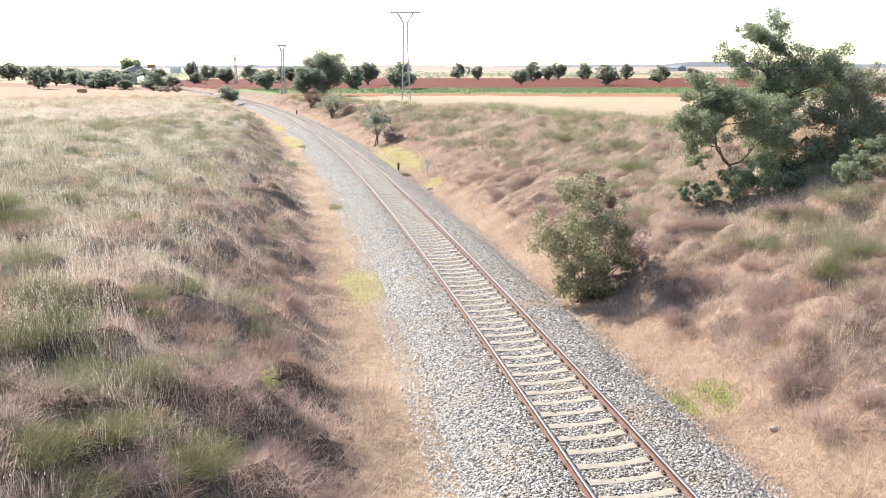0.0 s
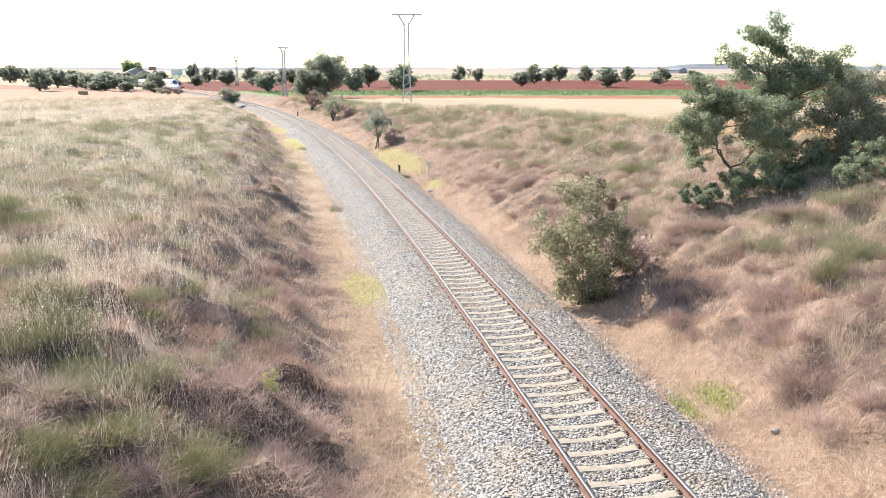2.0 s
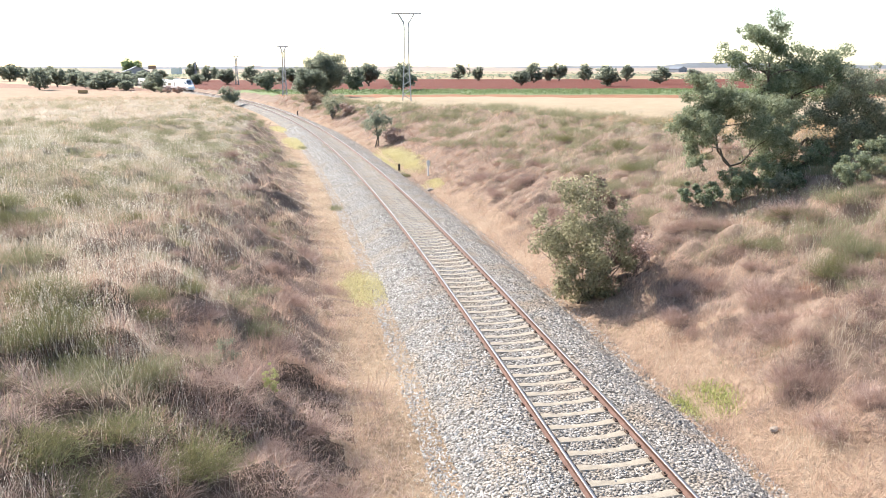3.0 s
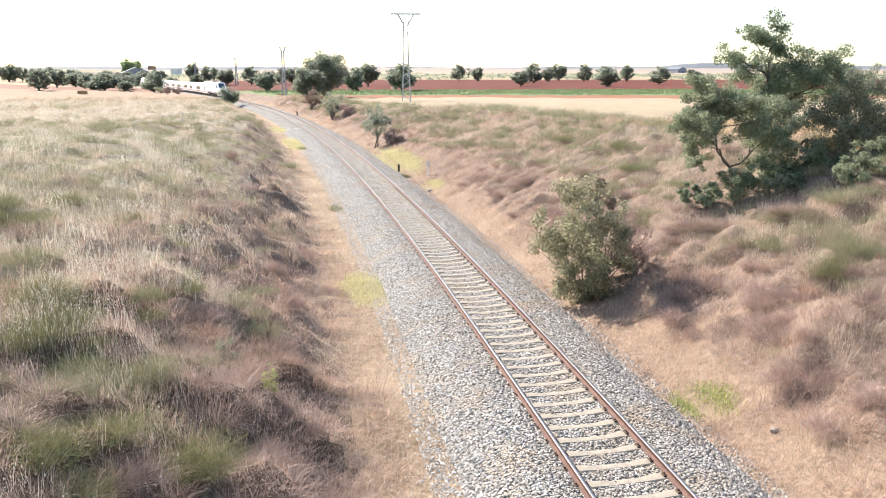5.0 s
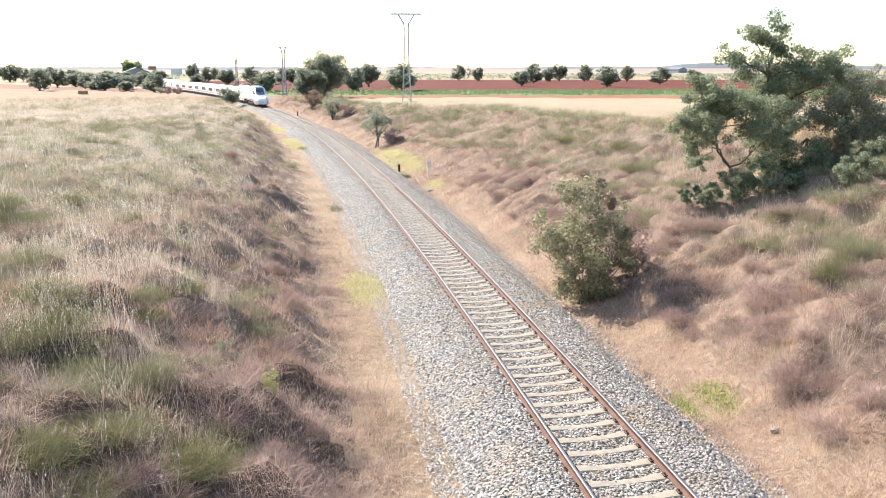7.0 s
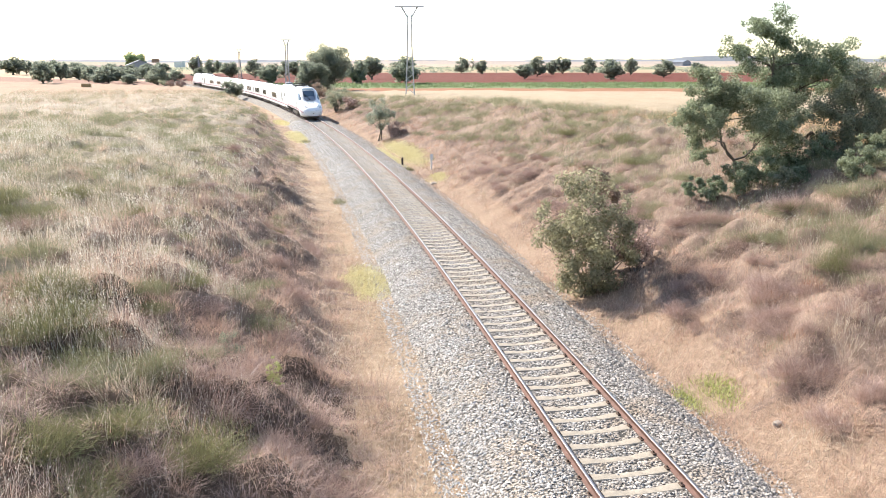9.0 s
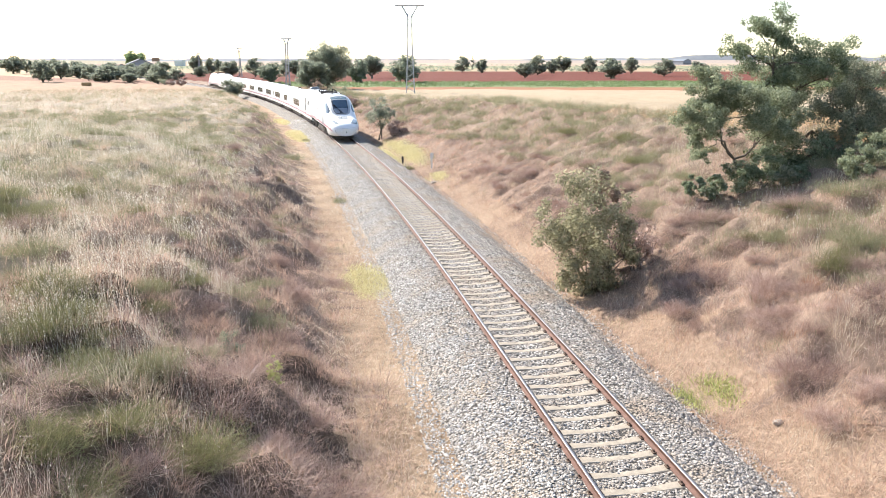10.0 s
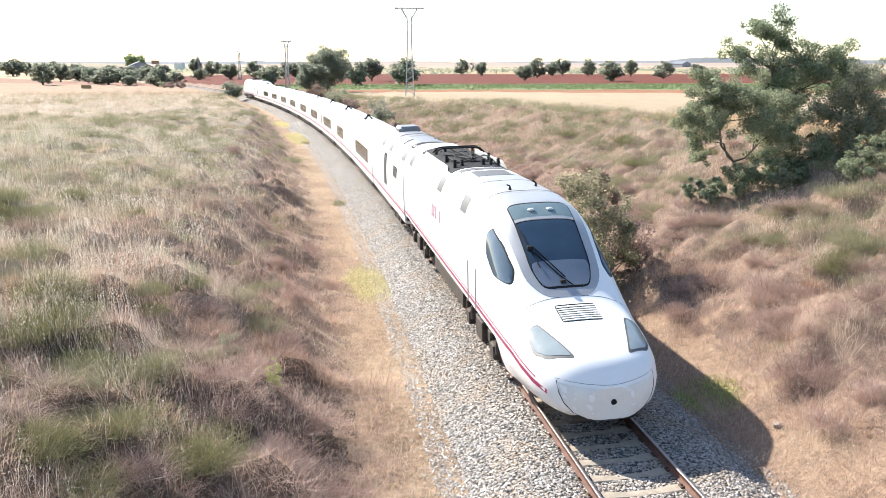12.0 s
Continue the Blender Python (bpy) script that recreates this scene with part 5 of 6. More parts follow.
def bushes():
    r = random.Random(8)
    green = [bush_mesh(k, 3600, .9, M_BROOM, 1.1, .0036, (.08, .24), .6) for k in (1, 2, 3)]
    grey = [bush_mesh(k, 2900, .9, M_GREYBROOM, 1.1, .0038, (.08, .24), .6) for k in (4, 5, 6)]
    dead = [bush_mesh(k, 1800, 1.0, M_DEAD, 1.35, .0048, (.2, .5), .65) for k in (7, 8, 19)]
    far = [bush_mesh(k, 400, 1.0, M_GREYBROOM, 1.15, .015, (.1, .3), .6) for k in (9, 10)]
    far_v = []

    def put(me, s, lat, size, label):
        if me in far:      # too far to pick apart: joined below
            v = np.empty(len(me.vertices) * 3, np.float32)
            me.vertices.foreach_get("co", v)
            m = np.array(spot(s, lat, .03, r.uniform(0, 360)))
            k = size * r.uniform(.9, 1.25)
            far_v.append((v.reshape(-1, 3) * np.array([k, k, size * r.uniform(.75, 1.0)])) @ m[:3, :3].T + m[:3, 3])
            return
        ob = new("broom_bush", me)
        ob.matrix_world = spot(s, lat, .03, r.uniform(0, 360)) @ Matrix.Diagonal((size * r.uniform(.9, 1.25), size * r.uniform(.9, 1.25), size * r.uniform(.75, 1.0), 1))
        tagged(ob, label, "bush", "broom bushes on the banks")

    left = [(30.4, -13.5, 1.15, 0), (26.0, -13.9, 1.3, 0), (13.3, -7.7, 1.05, 0), (12.7, -8.5, .95, 0), (20.9, -7.2, .85, 1), (21.7, -7.8, .9, 1), (12.0, -9.6, 1.0, 0), (15.5, -9.9, .95, 0), (17.5, -10.6, 1.1, 0), (11.3, -8.9, .8, 0), (16.3, -10.6, 1.0, 0),
            (18.4, -11.2, 1.0, 0), (14.4, -9.6, .8, 1), (19.6, -11.6, .9, 0), (23.4, -9.2, .8, 1), (16.9, -8.6, .7, 1), (21.4, -12.4, .9, 1), (13.6, -9.2, .8, 0), (18.9, -9.3, .6, 0), (20.2, -8.3, .6, 2), (15.2, -7.4, .7, 2), (17.0, -7.0, .6, 2), (14.6, -6.7, .6, 2)]
    right = [(20.5, 9.5, 1.0, 0), (22.0, 10.6, .9, 1), (25.7, 10.5, .8, 1), (52.0, 12.4, 1.1, 0), (24.7, 12.1, 1.0, 1), (19.0, 9.0, .8, 1), (18.0, 10.2, .9, 0), (38, 10.5, .9, 0), (43, 12.5, 1.0, 0), (36, 9.0, .8, 1), (47, 9.5, .8, 1), (23, 6.6, .6, 2), (21, 7.4, .7, 2), (19.5, 6.2, .5, 2), (28.5, 6.8, .7, 2), (31, 7.6, .7, 2), (17.5, 7.6, .6, 2)]
    names = ("green wiry broom bush on the bank", "grey-green broom bush among dry grass", "brown dead shrub on the bank")
    for s, l, z, k in left + right:
        put(r.choice((green, grey, dead)[k]), s, l, z, names[k])
    for i in range(96):      # left bank
        s = 12 + 66 * r.random()
        l = -r.uniform(6.5, 13 + .22 * (s - 12))
        k = r.choice((0, 1, 1, 1, 2)) if s < 40 else 1
        put(r.choice((green, grey, dead)[k] if s < 38 else far), s, l, r.uniform(.35, .8), names[k if s < 38 else 1])
    for i in range(150):      # cushions over the upper left bank
        s = 26 + 52 * r.random() ** .9
        k = r.choice((1, 1, 0))
        put(r.choice((green, grey)[k] if s < 30 else far), s, -r.uniform(9.5, 12 + .3 * (s - 14)), r.uniform(.45, .9), names[k if s < 30 else 1])
    for i in range(104):      # right bank
        s = 16 + 50 * r.random()
        l = r.uniform(8.0, 16)
        k = r.choice((0, 1, 1, 1, 2))
        put(r.choice((green, grey, dead)[k] if s < 42 else far), s, l, r.uniform(.4, .85), names[k if s < 42 else 1])
    for i in range(135):      # dead clumps low on both banks
        s, side = 13 + 40 * r.random(), r.choice((-1, 1, 1))
        put(r.choice(dead), s, side * r.uniform(4.8, 9.6), r.uniform(.25, .65), names[2])
    for i in range(150):      # further along
        s, side = r.uniform(64, 175), r.choice((-1, 1, 1))
        lim = float(np.interp(s, [60, 120, 180], [15, 10, 8]))
        put(r.choice(far), s, side * r.uniform(5.5, lim + (4 if side < 0 else 1)), r.uniform(.6, 1.15), names[1])
    V = np.concatenate(far_v)
    tagged(new("broom_scrub", mesh_of("broom_scrub", V, np.arange(len(V)).reshape(-1, 3), M_GREYBROOM)), "grey-green broom scrub further along both banks", "scrub", kind="stuff")


bushes()


def herb_patch(s, l, ls, ll, count, height, mat, label, seed):
    r = np.random.RandomState(seed)
    a, q = r.uniform(0, 6.283, count), np.sqrt(r.rand(count)) * (1 + .25 * np.sin(5 * r.rand(count) * 6.28))
    P = place(s + q * np.cos(a) * ls, l + q * np.sin(a) * ll)
    tagged(new("herb_patch", blade_mesh("herb_patch", P, height, .03, .7, mat, seed + 1, 1)), label, "weeds", "low weed patches", "stuff")


for _k, (_a, _b, _c, _d, _n, _h) in enumerate(WEEDS):
    herb_patch(_a, _b, _c, _d, _n, _h, M_TUFT if _k == 5 else M_LIME, "lime-green grass tuft at the ballast edge" if _k == 5 else "yellow-green low weeds beside the ballast" if _b < 0 else "yellow-green low weeds at the foot of the bank", _k + 1)
herb_patch(60.1, 2.95, .45, .35, 420, .3, M_BROOM, "small green weed at the ballast edge", 7)
herb_patch(84.0, -3.2, .9, .4, 420, .3, M_GREYBROOM, "small grey-green weed at the ballast edge", 8)
herb_patch(47.0, -3.4, .8, .35, 380, .22, M_GREYBROOM, "small grey-green weed at the ballast edge", 9)

tree("flowering_weed", "pale lime flowering weed on the bank", spot(16.8, -6.55), .75, .24, .2, 700, .022, 17, M_TUFT, 14, 4, .2, trunk_r=.008)
tree("wormwood", "pale grey-green wormwood on the bank", spot(18.4, -7.5), .6, .42, .15, 1300, .022, 18, M_GREY_LEAF, 18, 5, .05, trunk_r=.008)

# young oak at the foot of the right bank
tree("young_oak", "olive-green young oak shrub with dry branches", spot(26.0, 3.6), 4.95, 1.7, .3, 14500, .055, 12, M_SHRUB, 40, 4, -.04, trunk_r=.05)
tree("young_oak", "russet dying oak shrub beside the young oak", spot(26.5, 4.4), 4.0, .75, .4, 2200, .055, 14, M_BROWN_LEAF, 8, 2, .55, trunk_r=.035)
tree("dead_shrub", "dark leafless brown shrub at the bank foot", spot(26.0, 5.4), 2.0, 1.05, .3, 2600, .05, 15, M_DEAD, 18, 4, .02, trunk_r=.03)
tree("young_oak", "low olive-green suckers round the young oak", spot(25.8, 3.65), 1.9, 1.2, .2, 4500, .055, 16, M_SHRUB, 26, 4, -.15, trunk_r=.02)
# the large oak and its neighbours on the bank
def spreading_oak(name, label, x, y, lobes, leaves, leaf, seed, mat, trunk_r, lean=(0, 0), dens=13):
    """A crooked tree: a limb runs to each lobe of foliage (place in the world and radius), and each lobe is several ragged sprays."""
    rnd = random.Random(seed)
    base = spot_xy(x, y, .1)
    t = thing(name, label, "tree", base)
    o = base.translation
    bm = bmesh.new()
    low = min(q[2] for q in lobes) - o.z
    fork = Vector((lean[0], lean[1], max(.5, low * .6)))
    knee = fork * .5 + Vector((rnd.uniform(-.1, .1), rnd.uniform(-.1, .1), 0))
    rod(bm, (0, 0, -.2), knee, trunk_r * 1.3, trunk_r, 9)
    rod(bm, knee, fork, trunk_r, trunk_r * .8, 9)
    cs, rs = [], []
    sink = Vector((0, 0, .3))
    hubs = [fork.lerp(Vector(lobes[k][:3]) - o - sink, .5) for k in (0, len(lobes) // 3, 2 * len(lobes) // 3)]
    for h in hubs:
        bend = fork.lerp(h, .5) + Vector((rnd.uniform(-.15, .15), rnd.uniform(-.15, .15), -.1))
        rod(bm, fork, bend, trunk_r * .7, trunk_r * .6, 7)
        rod(bm, bend, h, trunk_r * .6, trunk_r * .5, 7)
    for lx, ly, lz, r in lobes:
        c = Vector((lx, ly, lz)) - o - sink
        hub = min(hubs, key=lambda h: (h - c).length)
        p, w = hub, trunk_r * .4
        for i in range(1, 5):
            q = hub.lerp(c, i / 4) + Vector((rnd.uniform(-.16, .16), rnd.uniform(-.16, .16), .3 * math.sin(i * .78) * (1 - i / 4) + rnd.uniform(-.1, .1)))
            rod(bm, p, q, w, w * .72, 6)
            p, w = q, w * .72
        for k in range(dens):
            d = Vector((rnd.gauss(0, 1), rnd.gauss(0, 1), rnd.gauss(0, .8))).normalized() * r * rnd.uniform(.3, 1.35)
            if k < 4:
                rod(bm, p, c + d * .8, w * .6, w * .25, 4)
            cs.append(c + d), rs.append(r * rnd.uniform(.3, .62))
    part("trunk", bm, M_BARK, t, "dark rough trunk and crooked limbs", True)
    V, F = leaf_cloud(cs, rs, leaves, leaf, seed, .85, .25)
    part("crown", mesh_of("crown", V, F, mat), None, t)
    return t


spreading_oak("holm_oak", "tall dark-green holm oak on the bank", 14.0, 34.3, [(13.55, 34.22, 8.89, 0.8), (12.82, 34.44, 9.01, 0.49), (14.39, 34.53, 8.33, 0.69), (12.41, 34.8, 8.08, 0.55), (13.15, 34.43, 7.63, 0.69), (14.25, 34.76, 7.47, 0.94), (14.86, 33.15, 7.51, 0.95), (16.12, 33.94, 7.83, 0.77), (15.21, 34.8, 6.52, 1.04), (13.54, 34.27, 6.58, 0.88), (16.12, 34.72, 6.76, 0.84), (16.41, 33.3, 7.46, 0.47)], 40000, .05, 21, M_OAK, .13, (-.1, 0))
spreading_oak("holm_oak", "light green holm oak with low boughs", 11.9, 32.4, [(10.17, 31.94, 6.59, 0.64), (9.56, 31.54, 5.55, 0.61), (10.12, 32.08, 4.72, 0.57), (10.95, 32.13, 6.05, 0.87), (10.36, 31.12, 5.25, 0.62), (11.58, 31.49, 6.43, 0.72), (12.36, 31.6, 5.55, 0.81), (13.48, 32.75, 5.71, 0.84), (13.24, 32.48, 4.64, 0.74), (10.09, 31.39, 4.02, 0.34), (10.55, 32.53, 7.02, 0.42), (13.37, 31.35, 5.08, 0.67)], 44000, .048, 22, M_PALE_OAK, .07, (-.2, 0), 17)
spreading_oak("grey_oak", "grey-green oak with pale leaves", 16.9, 32.9, [(15.95, 32.71, 6.12, 0.75), (15.95, 31.83, 6.63, 0.68), (16.17, 31.6, 7.24, 0.59), (17.56, 33.17, 6.11, 0.9), (15.46, 31.98, 5.31, 0.62), (16.29, 31.99, 4.97, 0.78), (18.02, 33.37, 5.1, 0.9), (17.84, 33.17, 6.92, 0.66), (14.8, 32.12, 5.79, 0.46), (19.17, 33.33, 5.92, 1.14), (18.91, 32.57, 4.59, 0.98)], 34000, .048, 23, M_GREY_LEAF, .1)
# both thickets carry the oaks' shade in their leaf colour
spreading_oak("oak_thicket", "dark oak thicket in the shade of the oaks", 15.3, 33.6, [(14.9, 33.92, 3.39, 1.02), (15.69, 33.07, 3.61, 0.99), (17.74, 34.39, 3.9, 0.83), (15.77, 33.94, 2.59, 0.73), (13.88, 34.44, 2.96, 0.79), (18.91, 34.31, 3.91, 0.83)], 24000, .055, 24, M_THICKET_SHADED, .06, dens=16)
spreading_oak("oak_thicket", "dense oak thicket below the oaks, shade in its leaf colour", 14.6, 31.6, [(13.72, 31.56, 3.33, 0.76), (14.76, 31.47, 3.34, 0.81), (15.73, 31.24, 3.7, 0.76), (17.16, 31.97, 3.85, 0.73), (13.13, 31.11, 2.82, 0.62), (14.55, 31.6, 2.59, 0.63), (12.86, 32, 2.99, 0.64), (15.33, 31.18, 2.97, 0.58), (17.95, 31.65, 3.77, 0.81), (11.98, 31.72, 2.62, 0.5)], 30000, .05, 26, M_THICKET_SHADED, .05, dens=15)
for _k, (_x, _y, _h, _w, _m) in enumerate(((10.3, 30.4, 1.15, .62, 0), (9.7, 30.8, 1.3, .5, 0), (11.4, 30.7, 1.7, .8, 0), (12.2, 30.6, 1.4, .8, 0), (12.5, 29.4, .95, .5, 1), (14.3, 27.7, 1.25, .65, 2), (15.0, 28.4, 1.5, .75, 2), (13.4, 29.8, .8, .6, 0), (13.1, 31.6, 1.8, .9, 0), (14.4, 31.0, 1.1, .8, 0), (16.6, 29.4, 1.4, .9, 2))):
    tree("oak_scrub", ("dark-green low oak scrub under the oaks", "pale grey-green oak sucker under the oaks", "fresh green oak sapling in front of the oaks")[_m], spot_xy(_x, _y), _h, _w, .2, 2200, .05, 30 + _k, (M_OAK, M_GREY_LEAF, M_PALE_OAK)[_m], 12, 4, .02, "oak scrub", .02)

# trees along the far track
tree("ash_tree", "large round dark-green tree beside the track", spot(176, 14.5), 10.4, 5.2, 2.0, 22000, .19, 40, M_FAR_HAZY, 56, 2, .12)
tree("ash_tree", "dense green tree with foliage to the ground", spot(165, 8.6), 7.2, 3.4, 1.0, 13000, .17, 41, M_FAR_HAZY, 30, 3, .03)
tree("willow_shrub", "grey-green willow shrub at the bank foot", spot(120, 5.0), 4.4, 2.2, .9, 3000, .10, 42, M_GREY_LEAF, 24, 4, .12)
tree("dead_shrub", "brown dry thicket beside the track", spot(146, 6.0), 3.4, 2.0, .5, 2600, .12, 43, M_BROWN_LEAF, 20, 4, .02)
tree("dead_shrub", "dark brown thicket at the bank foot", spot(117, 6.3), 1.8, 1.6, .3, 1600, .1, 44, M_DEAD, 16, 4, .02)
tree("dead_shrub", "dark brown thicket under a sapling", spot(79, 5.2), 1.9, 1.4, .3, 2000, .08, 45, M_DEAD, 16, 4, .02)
tree("slender_sapling", "slender leaning sapling with sparse leaves", spot(81, 4.0), 4.6, 1.6, 1.3, 3000, .09, 46, M_FAR_HAZY, 30, 2, .22, trunk_r=.06)
tree("crest_bush", "dark-green bush on the bank crest", spot(186, -5.2), 3.6, 3.0, .5, 4200, .17, 47, M_FAR_HAZY, 26, 3, .02)


def far_trees():
    rnd = random.Random(3)
    protos = [tree("field_oak", "round dark holm oak in the fields", Matrix.Translation((0, 0, 0)), 8.0, 3.5, .8, 2200, .39, 60 + k, M_FAR_HAZY, 40, 1, (.0, -.04, .05)[k], "oaks in the fields") for k in range(3)]
    plain = [(8, 435, 8.4, 6.7), (17.5, 415, 7.4, 5.6), (28.3, 295, 5.9, 6.4), (39, 351, 8.5, 7.2), (51, 397, 7.4, 5.4), (59, 415, 8.9, 7.5), (69, 397, 8.2, 6.8), (57.7, 286, 7.6, 8.2), (86, 381, 8.4, 5.6), (87, 326, 7.0, 7.0), (140, 456, 6.2, 7.4)]
    line = [(-92, 344, 7.4, 7.4), (-82, 346, 7.8, 6.4), (-51, 234, 6.3, 6.6), (-63, 341, 7.8, 8.4), (-70.5, 352, 7.0, 4.5), (-26.5, 238, 7.5, 6.0), (-28, 302, 8.9, 7.8), (-12.2, 238, 7.8, 7.8)]
    hedge = [(-211, 394, 8.7, 10.8), (-220, 424, 7.3, 6.0), (-125, 250, 6.8, 6.6), (-190, 391, 8.7, 7.0), (-145.6, 305, 7.0, 6.4), (-133, 300, 5.5, 4.4), (-174.8, 385, 7.7, 9.7), (-159, 364, 6.3, 7.0), (-116, 277, 6.0, 7.8), (-111, 281, 5.6, 6.5), (-106, 270, 3.6, 4.6), (-121, 280, 3.4, 4.4), (-131, 320, 5.5, 6), (-128, 296, 3.4, 6.5), (-123, 290, 2.8, 5.5), (-117, 300, 4.2, 7), (-150, 330, 6, 9), (-138, 326, 5.5, 8), (-164, 350, 5, 8)]
    farm = [(-140, 340, 6, 8), (-90.6, 253, 6.0, 6.4), (-94, 262, 4.6, 5), (-142, 460, 11.0, 7.2), (-124, 425, 8.5, 5.6), (-138, 489, 8.0, 5.2), (-150, 395, 6.2, 8), (-112, 332, 5.2, 7), (-105, 345, 5.0, 6.5), (-165, 430, 6, 9), (-195, 470, 7, 10), (-180, 450, 6.5, 9), (-240, 480, 7, 9), (-186, 478, 7.2, 9), (-174, 470, 6.6, 8.5), (-160, 455, 7, 8.5)]
    spots = plain + line + hedge + farm
    for i, (x, y, h, w) in enumerate(spots):
        m = spot_xy(x, y, .05, rnd.uniform(0, 360))
        size = Matrix.Diagonal((w / 6.0, w / 6.0, h / 7.6, 1))
        if i < 3:
            ob = protos[i]
            ob.matrix_world = m @ size
        else:
            ob = copy_thing(protos[i % 3], m)
            ob.scale = size.to_scale()
        if x < -100:
            ob["label"] = "dark holm oak in the hedgerow by the farm"
    tree("cypress", "slim dark cypress in the far fields", spot_xy(20, 650), 10.7, 1.3, 1.0, 1800, .3, 71, M_FAR_HAZY, 16, 1, .05)
    tree("cypress", "slim dark cypress in the far fields", spot_xy(110, 640), 6.5, 1.0, 1.0, 900, .3, 72, M_FAR_HAZY, 12, 1, .05)
    tree("poplar", "bright green poplar behind the farm shed", spot_xy(-236, 615), 15.0, 9.0, 2.0, 9000, .5, 73, M_POPLAR, 30, 2, .1)
    for k, (s, l, h, w) in enumerate(((250, -14.8, 2.2, 2.2), (244, -13.6, 1.7, 1.8), (227, -12.6, 2.2, 1.5))):
        tree("dead_shrub", "brown dry thicket on the bank crest", spot(s, l), h, w, .3, 1300, .14, 80 + k, M_DEAD if k else M_GREY_LEAF, 14, 4, .02, "thickets on the crest")


far_trees()


def crops():
    """Low green plants in rows, and far scrub lines."""
    r = np.random.RandomState(5)
    n = 9000
    x, y = r.uniform(-62, 150, n), 198 + 50 * r.rand(n)
    y = np.round(y / 1.6) * 1.6 + r.normal(0, .12, n)
    s, l = near_track(x, y)
    k = l > 9
    P = np.stack([x, y, ground_height(s, l)], 1)[k]
    P = np.repeat(P, 4, 0) + r.normal(0, .16, (4 * k.sum(), 3)) * np.array([1, 1, 0])
    tagged(new("green_crop", blade_mesh("green_crop", P, .55, .2, .7, M_CROP, 6, 1)), "green crop in rows on the plain", "crop", kind="stuff")
    n = 5000
    x, y = r.uniform(-260, 420, n), r.choice([480, 560, 690, 820, 1000], n) + r.normal(0, 7, n)
    s, l = near_track(x, y)
    k = (np.abs(l) > 14) & (smooth_noise(x, y, 90, 12) > -.1)
    P = np.stack([x, y, np.full(n, 1.1)], 1)[k]
    V, F = leaf_cloud(P + np.array([0, 0, .5]), np.full(len(P), 1.3), 11000, .7, 9)
    tagged(new("far_scrub", mesh_of("far_scrub", V, F, M_FAR_HAZY)), "distant green vines and scrub lines", "scrub", kind="stuff")


crops()


# ---- things along the line ----
def post_along(points, r):
    """A square bar, one connected shape, through points that climb."""
    bm = bmesh.new()
    rings = [[bm.verts.new((x + dx * r, y + dy * r, z)) for dx, dy in ((-1, -1), (1, -1), (1, 1), (-1, 1))] for x, y, z in points]
    for lo, hi in zip(rings, rings[1:]):
        for k in range(4):
            bm.faces.new((lo[k], lo[(k + 1) % 4], hi[(k + 1) % 4], hi[k]))
    bm.faces.new(rings[0][::-1])
    bm.faces.new(rings[-1])
    return bm


def lattice_pylon(m, height, base, top, label, arm=2.6, detail=17):
    p = thing("lattice_pylon", label, "pylon", m, "power line pylons")
    hh = height - 1.75 * arm / 2.6
    w = lambda z: (base + (top - base) * min(1, z / (hh * .62))) / 2
    for sx in (-1, 1):
        for sy in (-1, 1):
            zs = np.linspace(0, hh, 7)
            part("leg", post_along([(sx * w(a), sy * w(a), a) for a in zs], .085), M_GALV, p)
    zs = np.linspace(.3, hh, detail)
    for i, (a, b) in enumerate(zip(zs, zs[1:])):
        k = 1 if i % 2 else -1
        bm = bmesh.new()
        for sy in (-1, 1):
            rod(bm, (-k * w(a), sy * w(a), a), (k * w(b), sy * w(b), b), .045, sides=4)
            rod(bm, (sy * w(a), -k * w(a), a), (sy * w(b), k * w(b), b), .045, sides=4)
        part("brace", bm, M_GALV, p)
    part("crossarm", rods([((-arm, 0, height), (arm, 0, height)), ((-w(hh), 0, hh), (-arm * .55, 0, height)), ((w(hh), 0, hh), (arm * .55, 0, height))], .14, 5), M_GALV, p, "galvanised V-shaped crossarm")
    for x in (-.42, .42):
        bm = bmesh.new()
        for k in range(5):
            rod(bm, (x, 0, hh - .55 + k * .2), (x, 0, hh - .43 + k * .2), .15, .10, 8)
        part("insulator", bm, M_PORCELAIN, p, "dark insulator stack")
    return p


lattice_pylon(spot_xy(-6.6, 144.5, .1, 4), 15.1, 1.5, .75, "tall galvanised lattice pylon with V-shaped top")
lattice_pylon(spot_xy(-37.4, 190, .1, 4), 11.3, 1.0, .5, "smaller galvanised lattice pylon beyond the track", 1.3)
lattice_pylon(spot_xy(-88, 345, .1, 4), 12.0, 1.3, .5, "distant thin lattice pylon behind oaks", 1.3)
lattice_pylon(spot_xy(-139, 455, .1, 4), 11.0, 1.4, .5, "distant thin lattice pylon behind oaks", 1.3)

_p = thing("lineside_post", "short black tarred post beside the ballast", "post", spot(63.2, 3.0, .1))
part("post", boxes((-.075, .075, -.075, .075, 0, .72), bevel=.015), M_DARKPOST, _p)
_p = thing("kilometre_post", "white kilometre marker on a slim white post", "marker post", spot(57.7, 4.2, .1, 14))
part("post", boxes((-.05, .05, -.04, .04, 0, .95), bevel=.012), M_POST, _p)
part("plate", boxes((-.12, .12, -.065, -.03, .80, 1.22), bevel=.03), M_POST, _p, "white marker plate")
_p = thing("lineside_post", "short black post beside the far track", "post", spot(146, 3.2, .1))
part("post", boxes((-.1, .1, -.1, .1, 0, .8), bevel=.015), M_DARKPOST, _p)


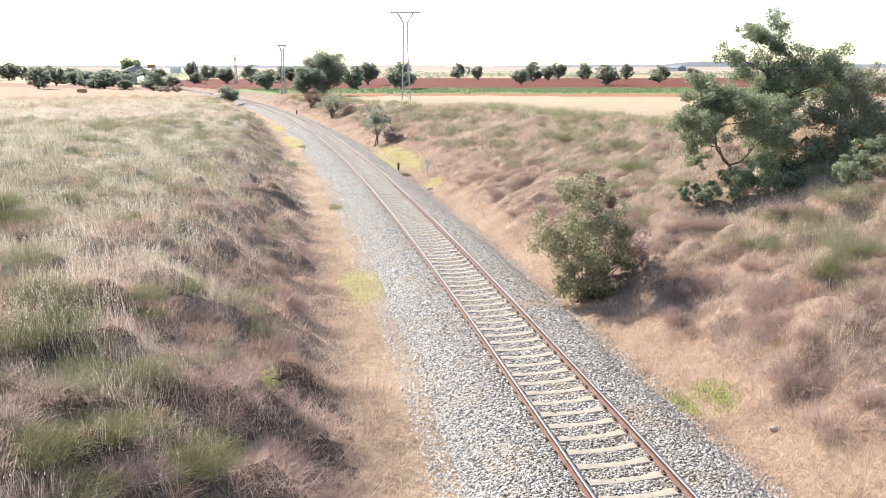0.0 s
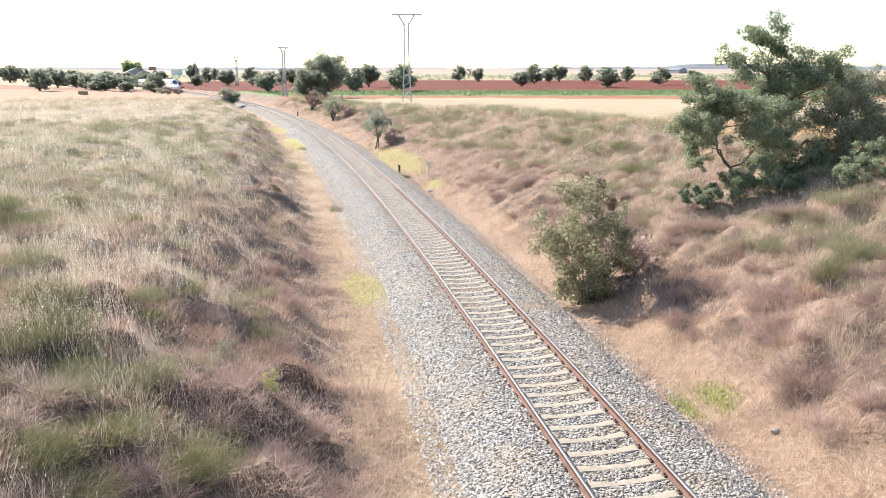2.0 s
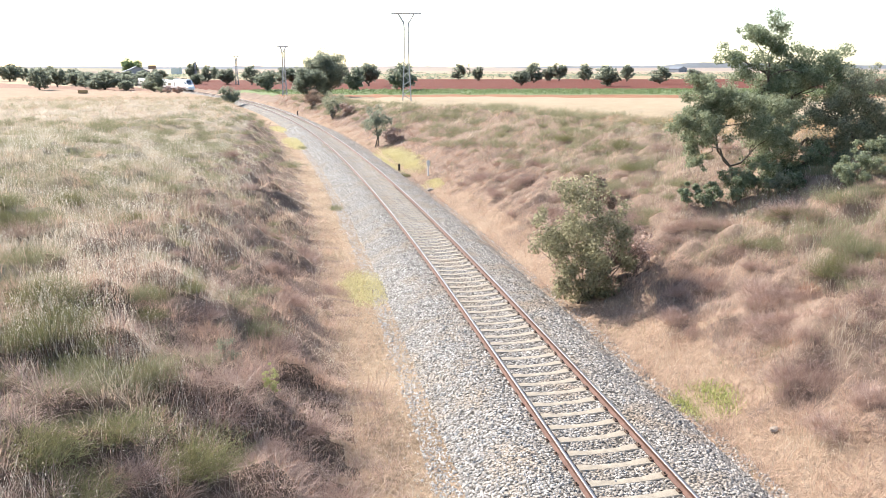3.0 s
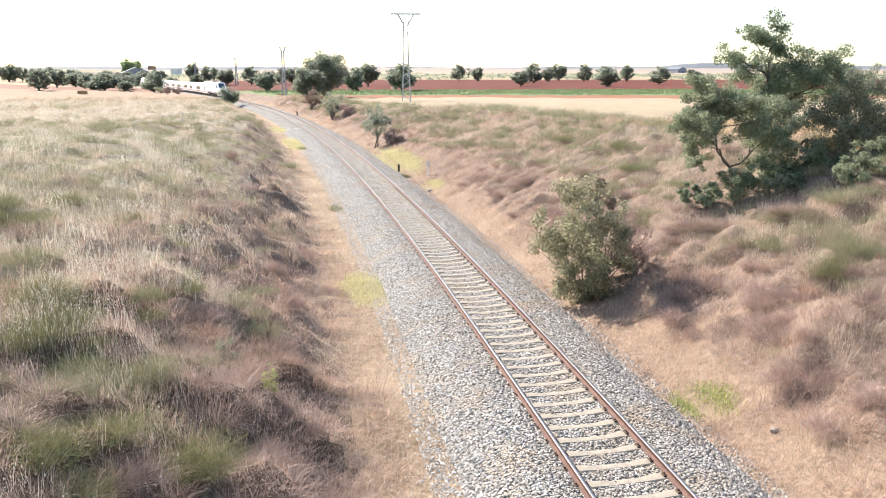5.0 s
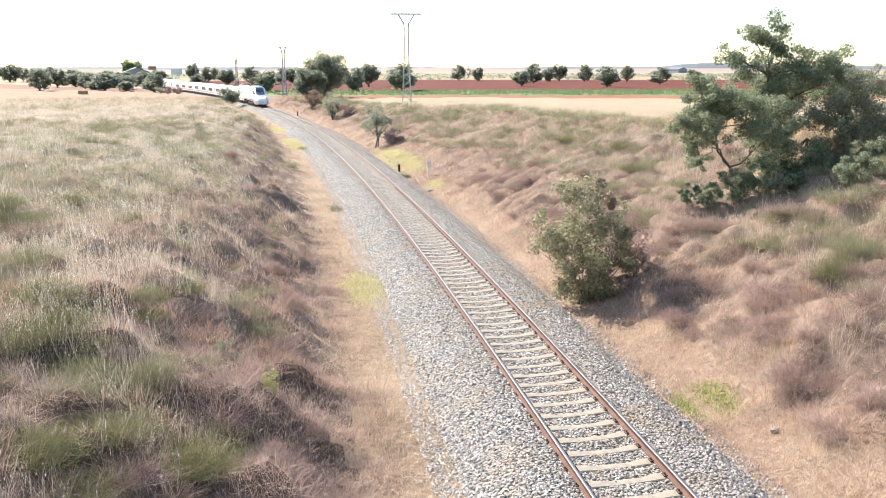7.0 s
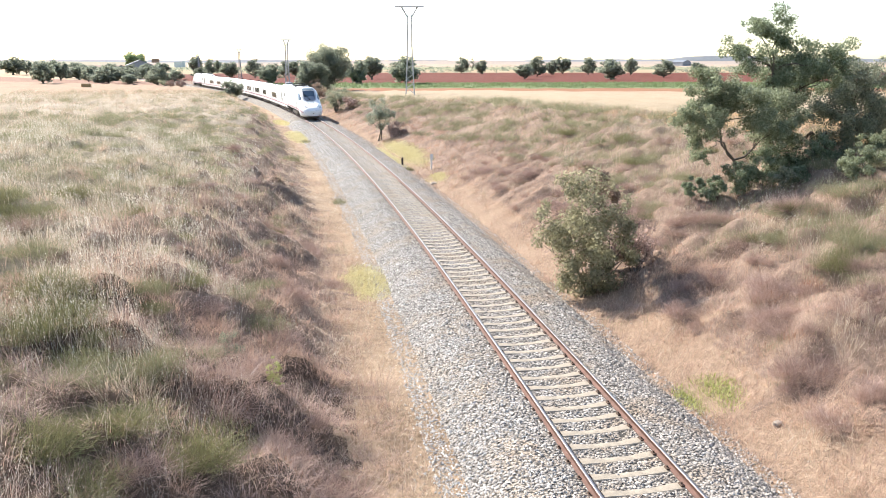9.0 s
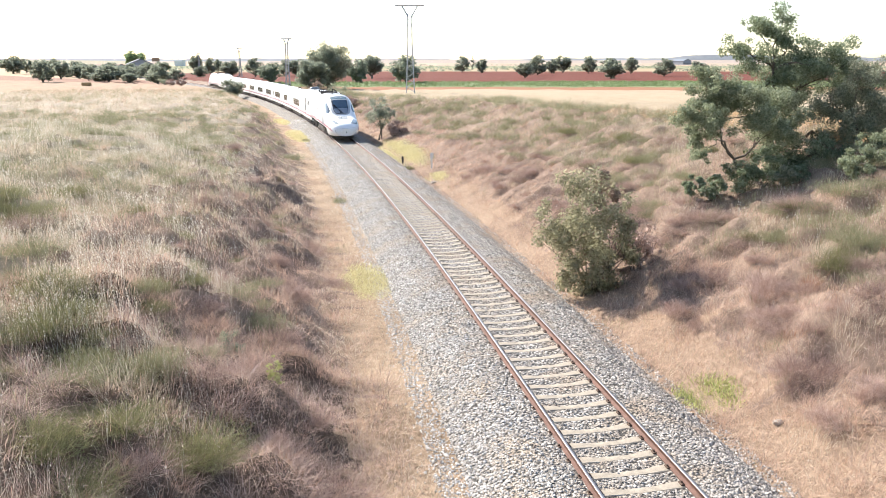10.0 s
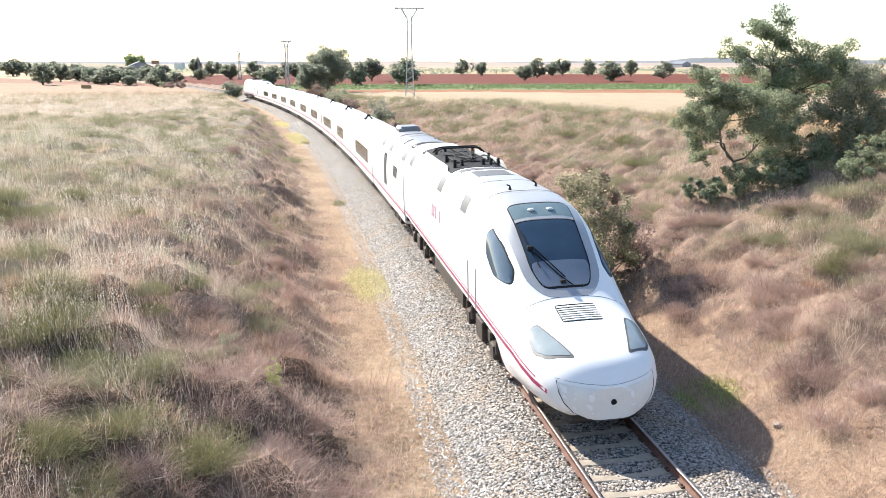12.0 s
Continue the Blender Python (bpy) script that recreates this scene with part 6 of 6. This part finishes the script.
def rock(m, size, seed):
    rnd = random.Random(seed)
    bm = bmesh.new()
    bmesh.ops.create_icosphere(bm, subdivisions=2, radius=size)
    for v in bm.verts:
        v.co = Vector((v.co.x * 1.3, v.co.y, v.co.z * .7)) * (1 + .35 * noise.noise(v.co * (2.5 / size) + Vector((seed, 0, 0))))
    ob = new("rock", done("rock", bm, M_ROCK))
    ob.matrix_world = m
    tagged(ob, "grey-brown rock lying at the ballast edge", "rock", "rocks")


rock(spot(52.7, 3.35, -.05), .2, 1)
rock(spot(15.3, 4.1, -.03), .09, 2)

_b = thing("hay_bale", "rectangular tan hay bale on the stubble", "hay bale", spot_xy(-94.1, 210.6, .02, 8))
_bm = boxes((-1.15, 1.15, -.45, .45, 0, .85), bevel=.08)
part("bale", _bm, M_HAY, _b)
for _x in (-.6, 0, .6):
    part("twine", boxes((_x - .015, _x + .015, -.462, .462, .02, .862)), M_TILE, _b, "baling twine")


# ---- farm in the distance ----
def gabled(name, label, m, w, l, eave, ridge, roof_mat, openings=3):
    h = thing(name, label, "building", m)
    bm = bmesh.new()
    pts = [(-w / 2, 0), (w / 2, 0), (w / 2, eave), (0, ridge), (-w / 2, eave)]
    a, b = [bm.verts.new((x, -l / 2, z)) for x, z in pts], [bm.verts.new((x, l / 2, z)) for x, z in pts]
    bm.faces.new(a), bm.faces.new(b)
    for i in range(5):
        bm.faces.new((a[i], a[(i + 1) % 5], b[(i + 1) % 5], b[i]))
    part("wall", bm, M_WALL, h, "grey plastered wall")
    for sx in (-1, 1):
        bm = bmesh.new()
        d = Vector((sx * (w / 2 + .5), 0, eave - .5 * (ridge - eave) / (w / 2)))
        q = [(0, -l / 2 - .5, ridge + .08), (d.x, -l / 2 - .5, d.z + .08), (d.x, l / 2 + .5, d.z + .08), (0, l / 2 + .5, ridge + .08)]
        v, u = [bm.verts.new(p) for p in q], [bm.verts.new((x, y, z + .22)) for x, y, z in q]
        bm.faces.new(v), bm.faces.new(u)
        for i in range(4):
            bm.faces.new((v[i], v[(i + 1) % 4], u[(i + 1) % 4], u[i]))
        part("roof", bm, roof_mat, h, "blue-grey sheet roof")
    for k in range(openings):
        x = -w / 2 + w * (k + .5) / openings
        part("window", boxes((x - .6, x + .6, -l / 2 - .04, -l / 2 + .1, 1.4, 2.6)), M_BLACK, h, "dark opening")
    return h


gabled("farm_shed", "blue-grey gabled farm shed behind trees", spot_xy(-212, 560, .1, 24), 17, 14, 4.6, 8.0, M_SLATE)
gabled("farm_shed", "long low brown-roofed barn behind trees", spot_xy(-282, 668, .1, 70), 12, 34, 4.0, 6.0, M_TILE)
_p = thing("billboard", "raised rectangular board on two legs by the farm", "sign board", spot_xy(-190, 530, .1, 14))
part("board", boxes((-2.4, 2.4, -.15, .15, 6.6, 9.0), bevel=.03), M_TILE, _p, "weathered brown board")
for _x in (-1.6, 1.6):
    part("leg", boxes((_x - .12, _x + .12, -.12, .12, 0, 6.6)), M_GALV, _p)
_p = thing("silo", "pale far silo and block on the horizon", "building", spot_xy(-291, 884, .1, 10))
part("wall", boxes((-5, 3, -4, 4, 0, 6.4), bevel=.1), M_POST, _p)
part("tower", boxes((3, 6, -2, 2, 0, 7.6), bevel=.1), M_POST, _p)
gabled("far_house", "pale house with dark roof on the far plain", spot_xy(330, 1150, .1, 30), 16, 22, 5, 8, M_SLATE)


def hills():
    """Low wooded rises on the horizon."""
    x = np.arange(-2600, 2601, 20.0)
    top = 5.5 + 3.5 * smooth_noise(x, x * .3, 900, 91) + 1.6 * smooth_noise(x, x * .2, 45, 92) + 10 * smooth_step(x, 800, 900) * (1 - smooth_step(x, 1080, 1500)) + 4 * smooth_step(x, 400, 700)
    n = len(x)
    V = np.concatenate([np.stack([x, np.full(n, d), z], 1) for d, z in ((2900, np.full(n, 0.0)), (2960, 7.3 + top), (3050, 7.3 + top * .9), (3150, np.full(n, 0.0)))])
    I = np.arange(4 * n).reshape(4, n)
    F = np.concatenate([np.stack([I[k, :-1], I[k, 1:], I[k + 1, 1:], I[k + 1, :-1]], -1) for k in range(3)])
    tagged(new("backdrop", mesh_of("backdrop", V, F, M_HILL, True)), "low wooded hills on the horizon, haze in their grey colour", "hills", kind="structure")


hills()

motions()
